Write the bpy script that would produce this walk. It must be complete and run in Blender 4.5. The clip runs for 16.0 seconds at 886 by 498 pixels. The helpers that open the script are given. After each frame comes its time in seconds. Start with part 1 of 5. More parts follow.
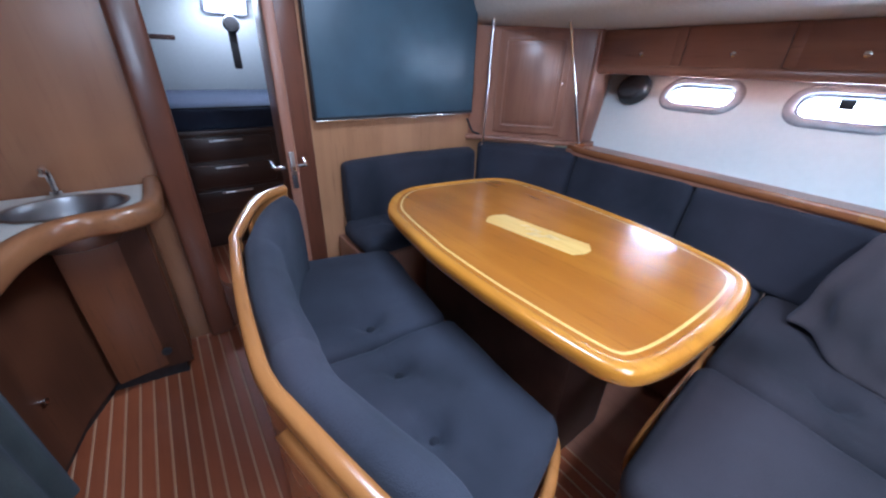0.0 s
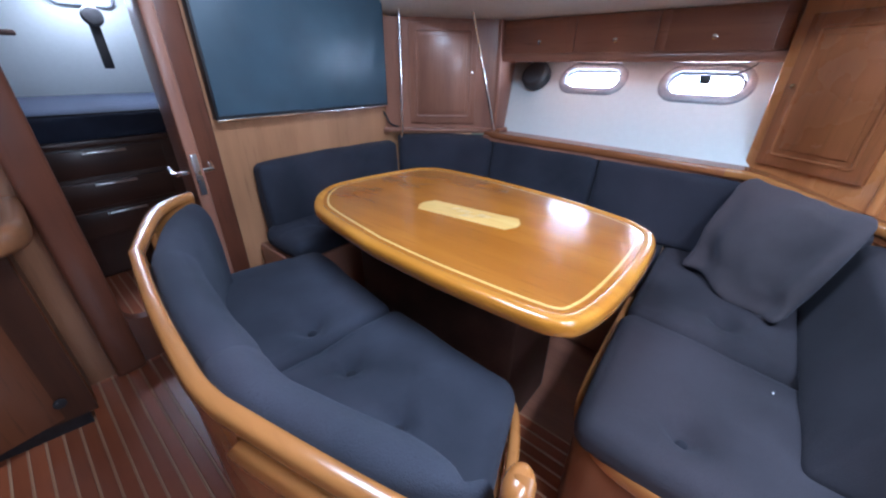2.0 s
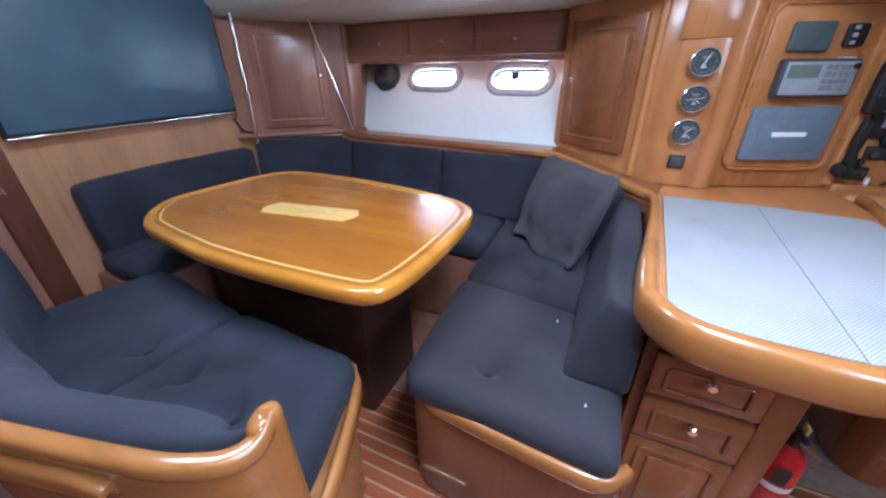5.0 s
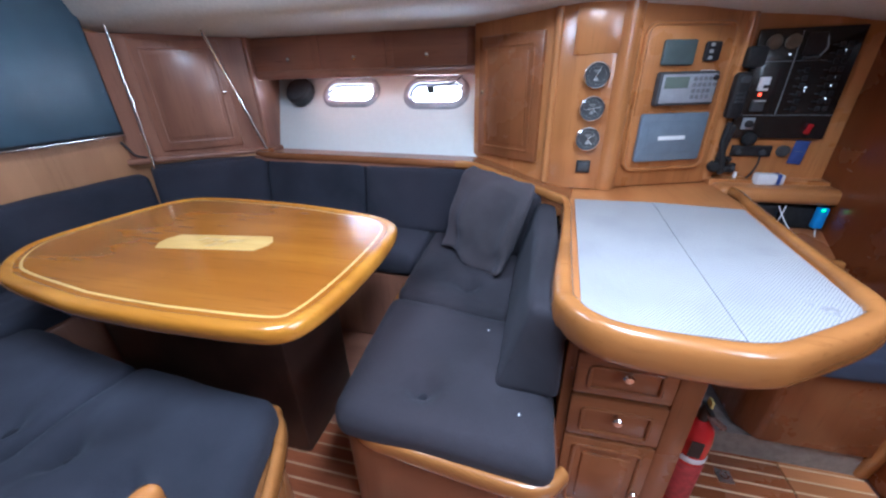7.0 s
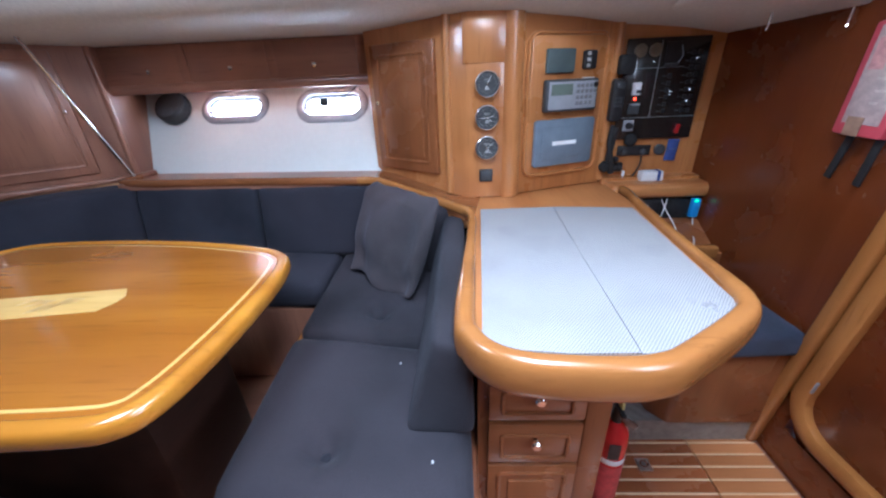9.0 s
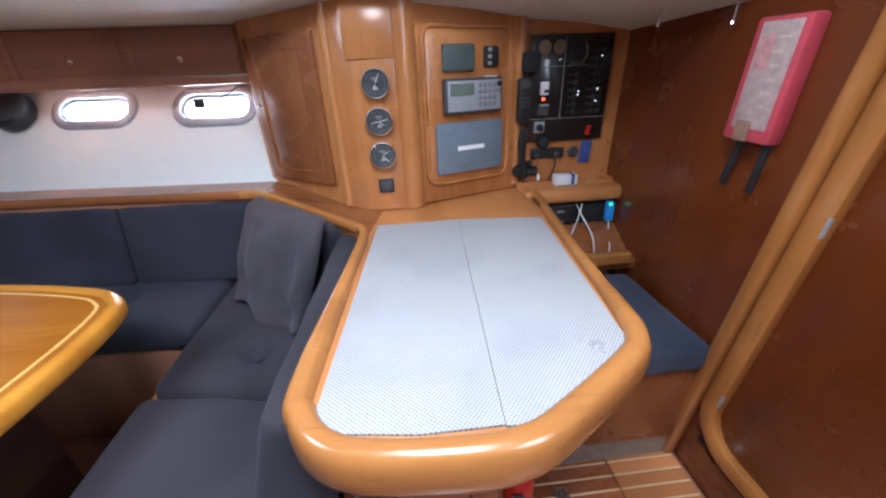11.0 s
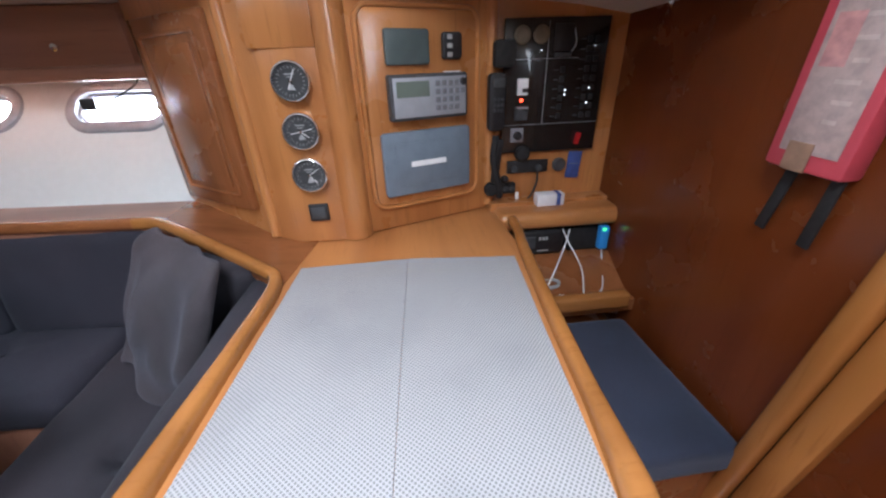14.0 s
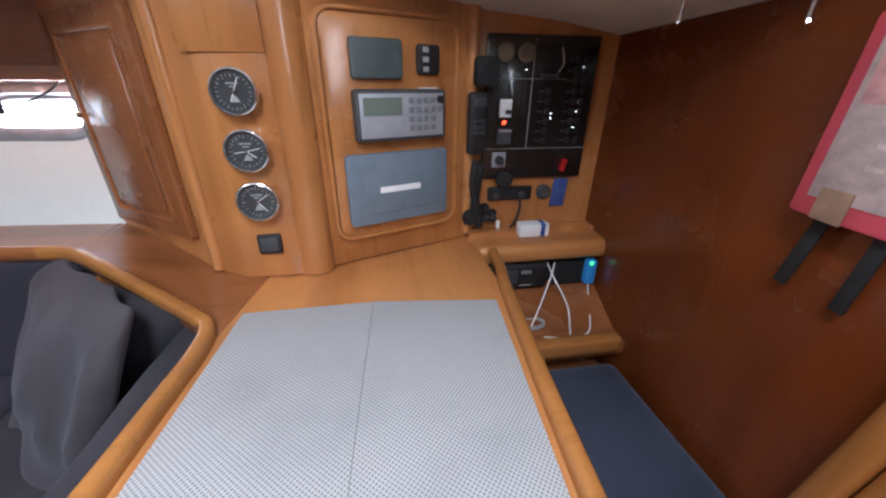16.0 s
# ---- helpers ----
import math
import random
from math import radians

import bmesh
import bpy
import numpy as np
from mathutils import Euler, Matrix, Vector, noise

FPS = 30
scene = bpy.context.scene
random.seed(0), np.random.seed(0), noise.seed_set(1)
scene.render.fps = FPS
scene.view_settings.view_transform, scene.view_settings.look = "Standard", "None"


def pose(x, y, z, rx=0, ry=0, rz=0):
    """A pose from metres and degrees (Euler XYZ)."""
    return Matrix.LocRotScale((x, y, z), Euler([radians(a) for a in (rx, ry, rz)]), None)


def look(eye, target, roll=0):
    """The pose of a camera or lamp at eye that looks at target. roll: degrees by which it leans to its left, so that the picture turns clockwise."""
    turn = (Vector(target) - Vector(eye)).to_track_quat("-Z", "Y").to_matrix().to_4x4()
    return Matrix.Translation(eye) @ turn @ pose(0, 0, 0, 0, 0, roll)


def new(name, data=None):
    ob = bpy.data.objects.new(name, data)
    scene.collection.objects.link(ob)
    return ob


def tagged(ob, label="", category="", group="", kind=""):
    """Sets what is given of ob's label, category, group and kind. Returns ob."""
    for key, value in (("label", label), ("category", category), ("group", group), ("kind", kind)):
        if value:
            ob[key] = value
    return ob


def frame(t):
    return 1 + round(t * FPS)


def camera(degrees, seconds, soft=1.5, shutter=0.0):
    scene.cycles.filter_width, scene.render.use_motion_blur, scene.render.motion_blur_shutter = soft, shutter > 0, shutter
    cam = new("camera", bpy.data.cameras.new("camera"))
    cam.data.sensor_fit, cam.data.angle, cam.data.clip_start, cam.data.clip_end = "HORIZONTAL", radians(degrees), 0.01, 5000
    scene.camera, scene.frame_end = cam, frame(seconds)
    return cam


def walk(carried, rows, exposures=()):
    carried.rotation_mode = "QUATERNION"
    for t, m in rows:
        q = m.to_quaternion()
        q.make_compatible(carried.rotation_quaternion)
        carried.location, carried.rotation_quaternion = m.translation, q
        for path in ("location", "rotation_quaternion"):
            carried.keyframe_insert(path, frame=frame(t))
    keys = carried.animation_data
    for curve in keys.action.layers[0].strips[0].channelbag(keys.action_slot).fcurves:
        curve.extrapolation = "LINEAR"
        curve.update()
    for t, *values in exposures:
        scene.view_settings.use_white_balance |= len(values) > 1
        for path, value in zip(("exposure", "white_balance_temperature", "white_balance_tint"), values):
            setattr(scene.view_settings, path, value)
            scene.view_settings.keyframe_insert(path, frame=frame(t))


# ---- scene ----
# Saloon of a sailing yacht. x to starboard, y to the bow, z up from the cabin sole.
cam = camera(102.3, 16.0, soft=2.3)
PATH = [
    (0, (0.378, 0.174, 1.251), (1.466, 1.581, 0.337), 2.1),
    (0.5, (0.373, 0.184, 1.226), (1.552, 1.532, 0.333), 1.8),
    (1, (0.364, 0.183, 1.223), (1.603, 1.477, 0.333), 0.8),
    (1.5, (0.354, 0.183, 1.218), (1.672, 1.397, 0.33), 0.7),
    (2, (0.351, 0.18, 1.213), (1.72, 1.317, 0.302), 0.6),
    (2.5, (0.362, 0.146, 1.215), (1.777, 1.216, 0.292), 0.6),
    (3, (0.372, 0.079, 1.219), (1.811, 1.121, 0.3), 0.2),
    (3.5, (0.386, 0.016, 1.216), (1.854, 0.98, 0.259), -0.3),
    (4, (0.391, -0.029, 1.219), (1.909, 0.859, 0.266), -0.7),
    (6.5, (0.41, -0.156, 1.223), (2.129, 0.381, 0.353), -1.1),
    (7, (0.444, -0.142, 1.228), (2.19, 0.305, 0.362), -1.5),
    (7.5, (0.478, -0.136, 1.233), (2.261, 0.158, 0.376), -1.5),
    (8, (0.5, -0.139, 1.237), (2.304, 0.021, 0.39), -2.0),
    (8.5, (0.527, -0.161, 1.23), (2.337, -0.068, 0.384), -2.3),
    (9, (0.563, -0.226, 1.236), (2.373, -0.142, 0.389), -2.6),
    (9.5, (0.601, -0.316, 1.236), (2.402, -0.249, 0.371), -2.5),
    (10, (0.624, -0.405, 1.236), (2.428, -0.385, 0.373), -2.4),
    (12.5, (0.919, -0.466, 1.236), (2.677, -0.805, 0.344), -2.6),
    (13, (0.949, -0.492, 1.236), (2.711, -0.833, 0.353), -2.8),
    (13.5, (0.995, -0.543, 1.239), (2.772, -0.799, 0.359), -2.0),
    (14, (1.041, -0.613, 1.239), (2.816, -0.787, 0.334), -2.2),
    (14.5, (1.073, -0.661, 1.237), (2.852, -0.819, 0.338), -1.2),
    (15, (1.114, -0.665, 1.244), (2.906, -0.833, 0.371), -0.3),
    (15.5, (1.151, -0.648, 1.25), (2.954, -0.88, 0.418), -0.7),
    (16, (1.185, -0.643, 1.242), (2.972, -0.947, 0.397), 0.4),
]
walk(cam, [(t, look(eye, target, roll)) for t, eye, target, roll in PATH],
     exposures=((0.0, 0.60, 4950, 9), (4.0, 0.57, 4990, 9), (8.0, 0.58, 5090, 9), (10.0, 0.58, 5290, 10), (12.5, 0.43, 5900, 11), (16.0, 0.38, 5900, 11)))

# ---------------------------------------------------------------- light
world = bpy.data.worlds.new("sky")
scene.world = world
world.use_nodes = True
wn = world.node_tree.nodes
sky = wn.new("ShaderNodeTexSky")
sky.sky_type = "NISHITA"
sky.sun_disc = False
sky.sun_elevation = radians(40)
sky.sun_rotation = radians(120)
wn["Background"].inputs["Strength"].default_value = 0.12
world.node_tree.links.new(sky.outputs["Color"], wn["Background"].inputs["Color"])

sun = new("sun", bpy.data.lights.new("sun", "SUN"))
sun.data.energy = 0.8
sun.data.angle = radians(12)
sun.data.color = (1.0, 0.96, 0.9)
sun.matrix_world = look((4, -3, 6), (0, 0, 0))


def area(name, eye, target, sx, sy, watts, colour):
    lamp = bpy.data.lights.new(name, "AREA")
    lamp.shape, lamp.size, lamp.size_y = "RECTANGLE", sx, sy
    lamp.energy, lamp.color = watts, colour
    ob = new(name, lamp)
    ob.matrix_world = look(eye, target)
    return ob


# daylight: side windows, forward hatch; unseen and assumed: companionway, saloon and chart hatches
area("companionway_daylight", (0.12, -1.50, 1.70), (1.25, 0.05, 0.98), 0.66, 0.80, 16, (0.93, 0.96, 1.0))
area("assumed_saloon_hatch_light", (0.95, 0.75, 1.955), (0.95, 0.75, 0.0), 0.46, 0.46, 13, (0.90, 0.95, 1.0))
# Added to brighten the chart table; no hatch is known there.
area("added_chart_light", (0.72, -0.45, 2.25), (0.72, -0.45, 0.0), 0.90, 0.40, 33, (0.93, 0.96, 1.0))
area("forward_hatch_daylight", (0.94, 3.36, 1.625), (0.94, 3.36, 0.0), 0.30, 0.16, 8, (1.0, 0.95, 0.97))


# ---------------------------------------------------------------- materials
def nodes_of(name):
    m = bpy.data.materials.new(name)
    m.use_nodes = True
    t = m.node_tree
    return m, t.nodes, t.links, t.nodes["Principled BSDF"]


def mix(n, l, a, b, fac):
    x = n.new("ShaderNodeMix")
    x.data_type = "RGBA"
    for sock, v in ((x.inputs[6], a), (x.inputs[7], b)):
        if isinstance(v, tuple):
            sock.default_value = (*v, 1)
        else:
            l.new(v, sock)
    if isinstance(fac, float):
        x.inputs[0].default_value = fac
    else:
        l.new(fac, x.inputs[0])
    return x.outputs[2]


def ramp(n, l, src, lo, hi):
    r = n.new("ShaderNodeMapRange")
    r.inputs[1].default_value, r.inputs[2].default_value = lo, hi
    l.new(src, r.inputs[0])
    return r.outputs[0]


def tex(n, l, scale, stretch=(1, 1, 1), detail=4.0, rot=(0, 0, 0)):
    c, m, t = n.new("ShaderNodeTexCoord"), n.new("ShaderNodeMapping"), n.new("ShaderNodeTexNoise")
    m.inputs["Scale"].default_value = stretch
    m.inputs["Rotation"].default_value = [radians(a) for a in rot]
    t.inputs["Scale"].default_value, t.inputs["Detail"].default_value = scale, detail
    l.new(c.outputs["Object"], m.inputs[0])
    l.new(m.outputs[0], t.inputs[0])
    return t.outputs[0]


def bump(n, l, b, src, strength, dist=0.002):
    k = n.new("ShaderNodeBump")
    k.inputs["Strength"].default_value, k.inputs["Distance"].default_value = strength, dist
    l.new(src, k.inputs["Height"])
    l.new(k.outputs[0], b.inputs["Normal"])


def wood(name, dark, light, axis="z", rough=0.28, coat=0.35, random=0.0, rot=(0, 0, 0), streak=0.76, gloss=0.16):
    m, n, l, b = nodes_of(name)
    st = {"x": (0.07, 1, 1), "y": (1, 0.07, 1), "z": (1, 1, 0.07)}[axis]
    fine = tex(n, l, 95, st, 6, rot)
    broad = tex(n, l, 9, st, 3, rot)
    blot = tex(n, l, 2.3, (1, 1, 1), 2)
    col = mix(n, l, dark, light, ramp(n, l, broad, 0.33, 0.67))
    col = mix(n, l, col, tuple(c * streak for c in dark), ramp(n, l, fine, 0.56, 0.86))
    col = mix(n, l, col, tuple(min(1, c * 1.22) for c in light), ramp(n, l, blot, 0.5, 0.85))
    if random:
        info = n.new("ShaderNodeObjectInfo")
        h = n.new("ShaderNodeHueSaturation")
        l.new(ramp_to(n, l, info.outputs["Random"], 1 - random, 1 + random), h.inputs["Value"])
        l.new(col, h.inputs["Color"])
        col = h.outputs[0]
    l.new(col, b.inputs["Base Color"])
    smear = tex(n, l, 5, (1, 1, 1), 5)
    l.new(ramp_to(n, l, smear, rough * 0.88, rough * 1.20), b.inputs["Roughness"])
    b.inputs["Coat Weight"].default_value, b.inputs["Coat Roughness"].default_value = coat, gloss
    bump(n, l, b, fine, 0.06, 0.001)
    return m


def ramp_to(n, l, src, lo, hi):
    r = n.new("ShaderNodeMapRange")
    r.inputs[3].default_value, r.inputs[4].default_value = lo, hi
    l.new(src, r.inputs[0])
    return r.outputs[0]


def cloth(name, a, b2, scale=420.0, rough=0.92, sheen=0.35):
    m, n, l, b = nodes_of(name)
    weave = tex(n, l, scale, (1, 1, 1), 2)
    worn = tex(n, l, 3.5, (1, 1, 1), 5)
    faded = tex(n, l, 1.7, (1, 1, 1), 3)
    col = mix(n, l, tuple(c * 0.72 for c in a), tuple(c * 1.28 for c in b2), ramp(n, l, worn, 0.33, 0.70))
    col = mix(n, l, col, (b2[0] * 1.35, b2[1] * 1.12, b2[2] * 1.08), ramp(n, l, faded, 0.50, 0.78))
    col = mix(n, l, col, tuple(c * 0.72 for c in a), ramp(n, l, weave, 0.50, 0.85))
    l.new(col, b.inputs["Base Color"])
    b.inputs["Roughness"].default_value = rough
    b.inputs["Sheen Weight"].default_value = sheen
    b.inputs["Sheen Tint"].default_value = (0.55, 0.62, 0.8, 1)
    add = n.new("ShaderNodeMath")
    add.operation = "ADD"
    fold = tex(n, l, 14, (1, 1, 1), 3)
    l.new(weave, add.inputs[0])
    l.new(fold, add.inputs[1])
    bump(n, l, b, add.outputs[0], 0.35, 0.004)
    return m


def plain(name, colour, rough=0.5, metal=0.0, vary=0.12, scale=30.0, coat=0.0):
    m, n, l, b = nodes_of(name)
    spots = tex(n, l, scale, (1, 1, 1), 4)
    dark = tuple(c * (1 - vary) for c in colour)
    lite = tuple(min(1.0, c * (1 + vary)) for c in colour)
    l.new(mix(n, l, dark, lite, ramp(n, l, spots, 0.35, 0.65)), b.inputs["Base Color"])
    l.new(ramp_to(n, l, tex(n, l, scale * 0.4, (1, 1, 1), 4), rough * 0.8, min(1.0, rough * 1.25)), b.inputs["Roughness"])
    b.inputs["Metallic"].default_value = metal
    b.inputs["Coat Weight"].default_value = coat
    return m


def glow(name, colour, strength):
    m, n, l, b = nodes_of(name)
    b.inputs["Base Color"].default_value = (*colour, 1)
    b.inputs["Emission Color"].default_value = (*colour, 1)
    b.inputs["Emission Strength"].default_value = strength
    return m


CHERRY_D, CHERRY_L = (0.385, 0.150, 0.045), (0.545, 0.240, 0.080)
DOOR_D, DOOR_L = (0.20, 0.070, 0.024), (0.315, 0.118, 0.043)
cherry_z = wood("cherry_upright_grain", CHERRY_D, CHERRY_L, "z", 0.27, 0.5)
cherry_x = wood("cherry_grain_across", CHERRY_D, CHERRY_L, "x")
cherry_y = wood("cherry_grain_along", CHERRY_D, CHERRY_L, "y")
cherry_door = wood("cherry_door_grain", DOOR_D, DOOR_L, "z", 0.26, 0.25)
cherry_sill = wood("cherry_sill_grain", DOOR_D, DOOR_L, "y", 0.24, 0.45)
rail_wood = wood("varnished_rail_wood", (0.30, 0.120, 0.031), (0.385, 0.160, 0.043), "y", 0.24, 0.45, streak=0.80)
rail_wood_z = wood("varnished_upright_rail_wood", (0.30, 0.118, 0.029), (0.40, 0.164, 0.042), "z", 0.24, 0.4, streak=0.80)
# Mahogany base lifted and greyed to imitate haze over the lockers.
mahogany = wood("dark_mahogany", (0.235, 0.104, 0.066), (0.375, 0.175, 0.108), "z", 0.36, 0.18)
mahogany_y = wood("dark_mahogany_along", (0.235, 0.104, 0.066), (0.375, 0.175, 0.108), "y", 0.33, 0.3)
# Base colour darker than the veneer itself, for the wall's unlit top.
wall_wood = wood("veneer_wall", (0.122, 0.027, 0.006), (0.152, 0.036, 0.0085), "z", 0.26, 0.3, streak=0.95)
bulkhead_wood = wood("bulkhead_veneer", (0.36, 0.17, 0.080), (0.50, 0.26, 0.13), "z", 0.35, 0.3)
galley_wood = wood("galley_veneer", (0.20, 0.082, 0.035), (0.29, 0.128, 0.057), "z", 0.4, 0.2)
# Woods of the galley front and side, darkened to carry the shade there.
galley_front_shaded = wood("galley_front_in_shade", (0.095, 0.030, 0.011), (0.150, 0.050, 0.018), "z", 0.36, 0.2)
galley_side_shaded = wood("galley_side_in_shade", (0.050, 0.018, 0.009), (0.082, 0.030, 0.014), "z", 0.4, 0.15)
galley_rim_wood = wood("dull_galley_rim_wood", (0.19, 0.080, 0.034), (0.29, 0.128, 0.052), "y", 0.30, 0.35)
# Cherry of the settee's aft base, with its shade put into the colour.
settee_shaded_wood = wood("shaded_settee_wood", (0.135, 0.047, 0.021), (0.21, 0.078, 0.035), "z", 0.33, 0.3)
towel_cloth = cloth("grey_green_towel", (0.026, 0.034, 0.033), (0.040, 0.050, 0.049), 300, 0.95, 0.1)
table_wood = wood("table_veneer", (0.33, 0.110, 0.009), (0.41, 0.150, 0.013), "y", 0.20, 0.75, gloss=0.13)
table_edge = wood("table_edge_wood", (0.46, 0.180, 0.016), (0.58, 0.255, 0.026), "y", 0.2, 0.6)
maple = wood("maple_inlay", (0.70, 0.42, 0.11), (0.80, 0.52, 0.17), "y", 0.22, 0.6)
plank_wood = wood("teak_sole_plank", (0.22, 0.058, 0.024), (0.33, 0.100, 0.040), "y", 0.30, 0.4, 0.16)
# Paler aft boards; base also raised because little lamp light reaches them.
plank_wood_bright = wood("brightened_nav_sole_plank", (0.40, 0.15, 0.05), (0.55, 0.23, 0.085), "y", 0.30, 0.4, 0.16)
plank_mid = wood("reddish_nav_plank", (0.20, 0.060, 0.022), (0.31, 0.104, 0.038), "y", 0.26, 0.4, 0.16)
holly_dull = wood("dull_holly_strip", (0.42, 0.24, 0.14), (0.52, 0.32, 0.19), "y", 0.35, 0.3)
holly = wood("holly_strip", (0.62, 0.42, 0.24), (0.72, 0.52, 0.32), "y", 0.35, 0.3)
navy = cloth("navy_upholstery", (0.018, 0.020, 0.032), (0.029, 0.031, 0.045), sheen=0.06)
worn_navy = cloth("faded_navy_upholstery", (0.017, 0.0155, 0.022), (0.028, 0.0255, 0.033), sheen=0.06)
navy_blue = cloth("navy_blue_upholstery", (0.016, 0.023, 0.045), (0.025, 0.034, 0.062), sheen=0.25)
button_navy = cloth("navy_button", (0.007, 0.008, 0.014), (0.010, 0.011, 0.018), sheen=0.05)
grey_cloth = cloth("charcoal_cloth", (0.036, 0.031, 0.036), (0.056, 0.048, 0.055), 480, 0.95, 0.15)
vinyl = plain("white_vinyl_lining", (0.74, 0.79, 0.785), 0.5, 0, 0.015, 40)
headlining = plain("cream_headlining", (0.66, 0.63, 0.57), 0.6, 0, 0.05, 80)
chrome = plain("polished_chrome", (0.86, 0.86, 0.86), 0.16, 1.0, 0.04)
bezel_silver = plain("satin_silver_bezel", (0.78, 0.78, 0.79), 0.20, 0.9, 0.05)
steel = plain("brushed_steel", (0.55, 0.55, 0.56), 0.28, 1.0, 0.1, 120)
sink_steel = plain("dull_sink_steel", (0.40, 0.40, 0.41), 0.30, 1.0, 0.03, 18)
brass = plain("worn_brass", (0.62, 0.48, 0.28), 0.25, 1.0, 0.15)
alu = plain("grey_aluminium_frame", (0.36, 0.38, 0.42), 0.38, 0.3, 0.1)
black = plain("black_plastic", (0.018, 0.018, 0.020), 0.45, 0, 0.25, 60)
black_soft = plain("black_rubber", (0.012, 0.012, 0.013), 0.75, 0, 0.25, 60)
dark_grey = plain("dark_grey_plastic", (0.055, 0.060, 0.066), 0.5, 0, 0.15, 60)
panel_black = plain("black_switch_panel", (0.014, 0.015, 0.015), 0.22, 0, 0.2, 25, 0.5)
slate = plain("slate_grey_plastic", (0.15, 0.19, 0.24), 0.5, 0, 0.08, 20)
slate_dark = plain("slate_green_plastic", (0.085, 0.115, 0.115), 0.5, 0, 0.08, 20)
silver = plain("silver_plastic", (0.36, 0.38, 0.42), 0.42, 0.2, 0.06, 30)
key_grey = plain("grey_key", (0.20, 0.21, 0.23), 0.5, 0, 0.1)
lcd = plain("green_grey_lcd", (0.16, 0.20, 0.17), 0.2, 0, 0.06, 14)
white_plastic = plain("white_plastic", (0.78, 0.79, 0.82), 0.4, 0, 0.04)
white_ink = plain("white_ink", (0.85, 0.86, 0.88), 0.6, 0, 0.03)
faded_ink = plain("grey_ink", (0.34, 0.35, 0.36), 0.6, 0, 0.1)
gauge_black = plain("gauge_dial_black", (0.050, 0.054, 0.057), 0.3, 0, 0.15, 40, 0.2)
blue_card = plain("blue_card", (0.05, 0.09, 0.30), 0.5, 0, 0.15, 40)
blue_plastic = plain("light_blue_plastic", (0.05, 0.34, 0.85), 0.4, 0, 0.06)
red_paint = plain("red_paint", (0.55, 0.018, 0.022), 0.25, 0, 0.1, 30, 0.6)
red_label = plain("faded_red_label", (0.46, 0.055, 0.06), 0.5, 0, 0.2, 50)
pink_label = plain("faded_pink_print", (0.56, 0.30, 0.30), 0.5, 0, 0.2, 50)
print_pale = plain("faded_white_print", (0.56, 0.48, 0.46), 0.5, 0, 0.15, 60)
pink_plastic = plain("pink_red_plastic", (0.54, 0.070, 0.100), 0.42, 0, 0.08, 20)
pale_label = plain("pale_printed_label", (0.46, 0.37, 0.36), 0.5, 0, 0.15, 60)
tan_tape = plain("tan_tape", (0.30, 0.19, 0.13), 0.5, 0, 0.15, 40)
stone = plain("speckled_white_worktop", (0.62, 0.62, 0.58), 0.4, 0, 0.12, 260)
# Screen colour lifted to blue-grey to hold haze and reflected light.
screen = plain("hazed_tv_screen", (0.060, 0.105, 0.145), 0.40, 0, 0.15, 3, 0.0)
grey_lino = plain("grey_sill", (0.30, 0.27, 0.24), 0.5, 0, 0.15, 40)
red_light = glow("red_indicator", (1.0, 0.06, 0.02), 4)
green_light = glow("green_indicator", (0.10, 1.0, 0.25), 1.5)
dial_brass = plain("dull_brass_dial", (0.22, 0.18, 0.13), 0.4, 0.6, 0.15)
jamb_wood = wood("dark_door_frame_wood", (0.10, 0.034, 0.018), (0.17, 0.060, 0.032), "z", 0.3, 0.3)
# Near-black wood that paints in shade at the berth and under the table.
darkened_wood = wood("shade_darkened_wood", (0.030, 0.014, 0.010), (0.055, 0.026, 0.018), "x", 0.4, 0.2)
white_light = glow("white_indicator", (0.9, 0.95, 1.0), 2.5)


def mat_material():
    """White non-slip mesh: a fine lattice of round holes."""
    m, n, l, b = nodes_of("white_mesh_mat")
    c, mp, v = n.new("ShaderNodeTexCoord"), n.new("ShaderNodeMapping"), n.new("ShaderNodeTexVoronoi")
    mp.inputs["Rotation"].default_value = (0, 0, radians(41))
    mp.inputs["Scale"].default_value = (1, 1, 0.0)
    v.inputs["Scale"].default_value, v.inputs["Randomness"].default_value = 180, 0.0
    v.voronoi_dimensions = "2D"
    l.new(c.outputs["Object"], mp.inputs[0])
    l.new(mp.outputs[0], v.inputs["Vector"])
    hole = ramp(n, l, v.outputs["Distance"], 0.22, 0.40)
    soil = ramp(n, l, tex(n, l, 6, (1, 1, 1), 5), 0.52, 0.75)
    thread = mix(n, l, (0.385, 0.39, 0.40), (0.325, 0.332, 0.345), soil)
    l.new(mix(n, l, (0.175, 0.178, 0.186), thread, hole), b.inputs["Base Color"])
    b.inputs["Roughness"].default_value = 0.6
    bump(n, l, b, hole, 0.15, 0.001)
    return m


mesh_mat = mat_material()
smudge = plain("grey_smudge", (0.29, 0.295, 0.31), 0.7, 0, 0.3, 160)


def glass_material():
    m, n, l, b = nodes_of("window_glass")
    b.inputs["Base Color"].default_value = (0.95, 0.98, 1, 1)
    b.inputs["Roughness"].default_value = 0.02
    b.inputs["Transmission Weight"].default_value = 1.0
    b.inputs["IOR"].default_value = 1.1
    return m


glass = glass_material()

# ---------------------------------------------------------------- mesh helpers


def thing(name, label, category, group="", kind="", at=(0, 0, 0)):
    ob = tagged(new(name), label, category, group, kind)
    ob.location = at
    ob.empty_display_size = 0.05
    return ob


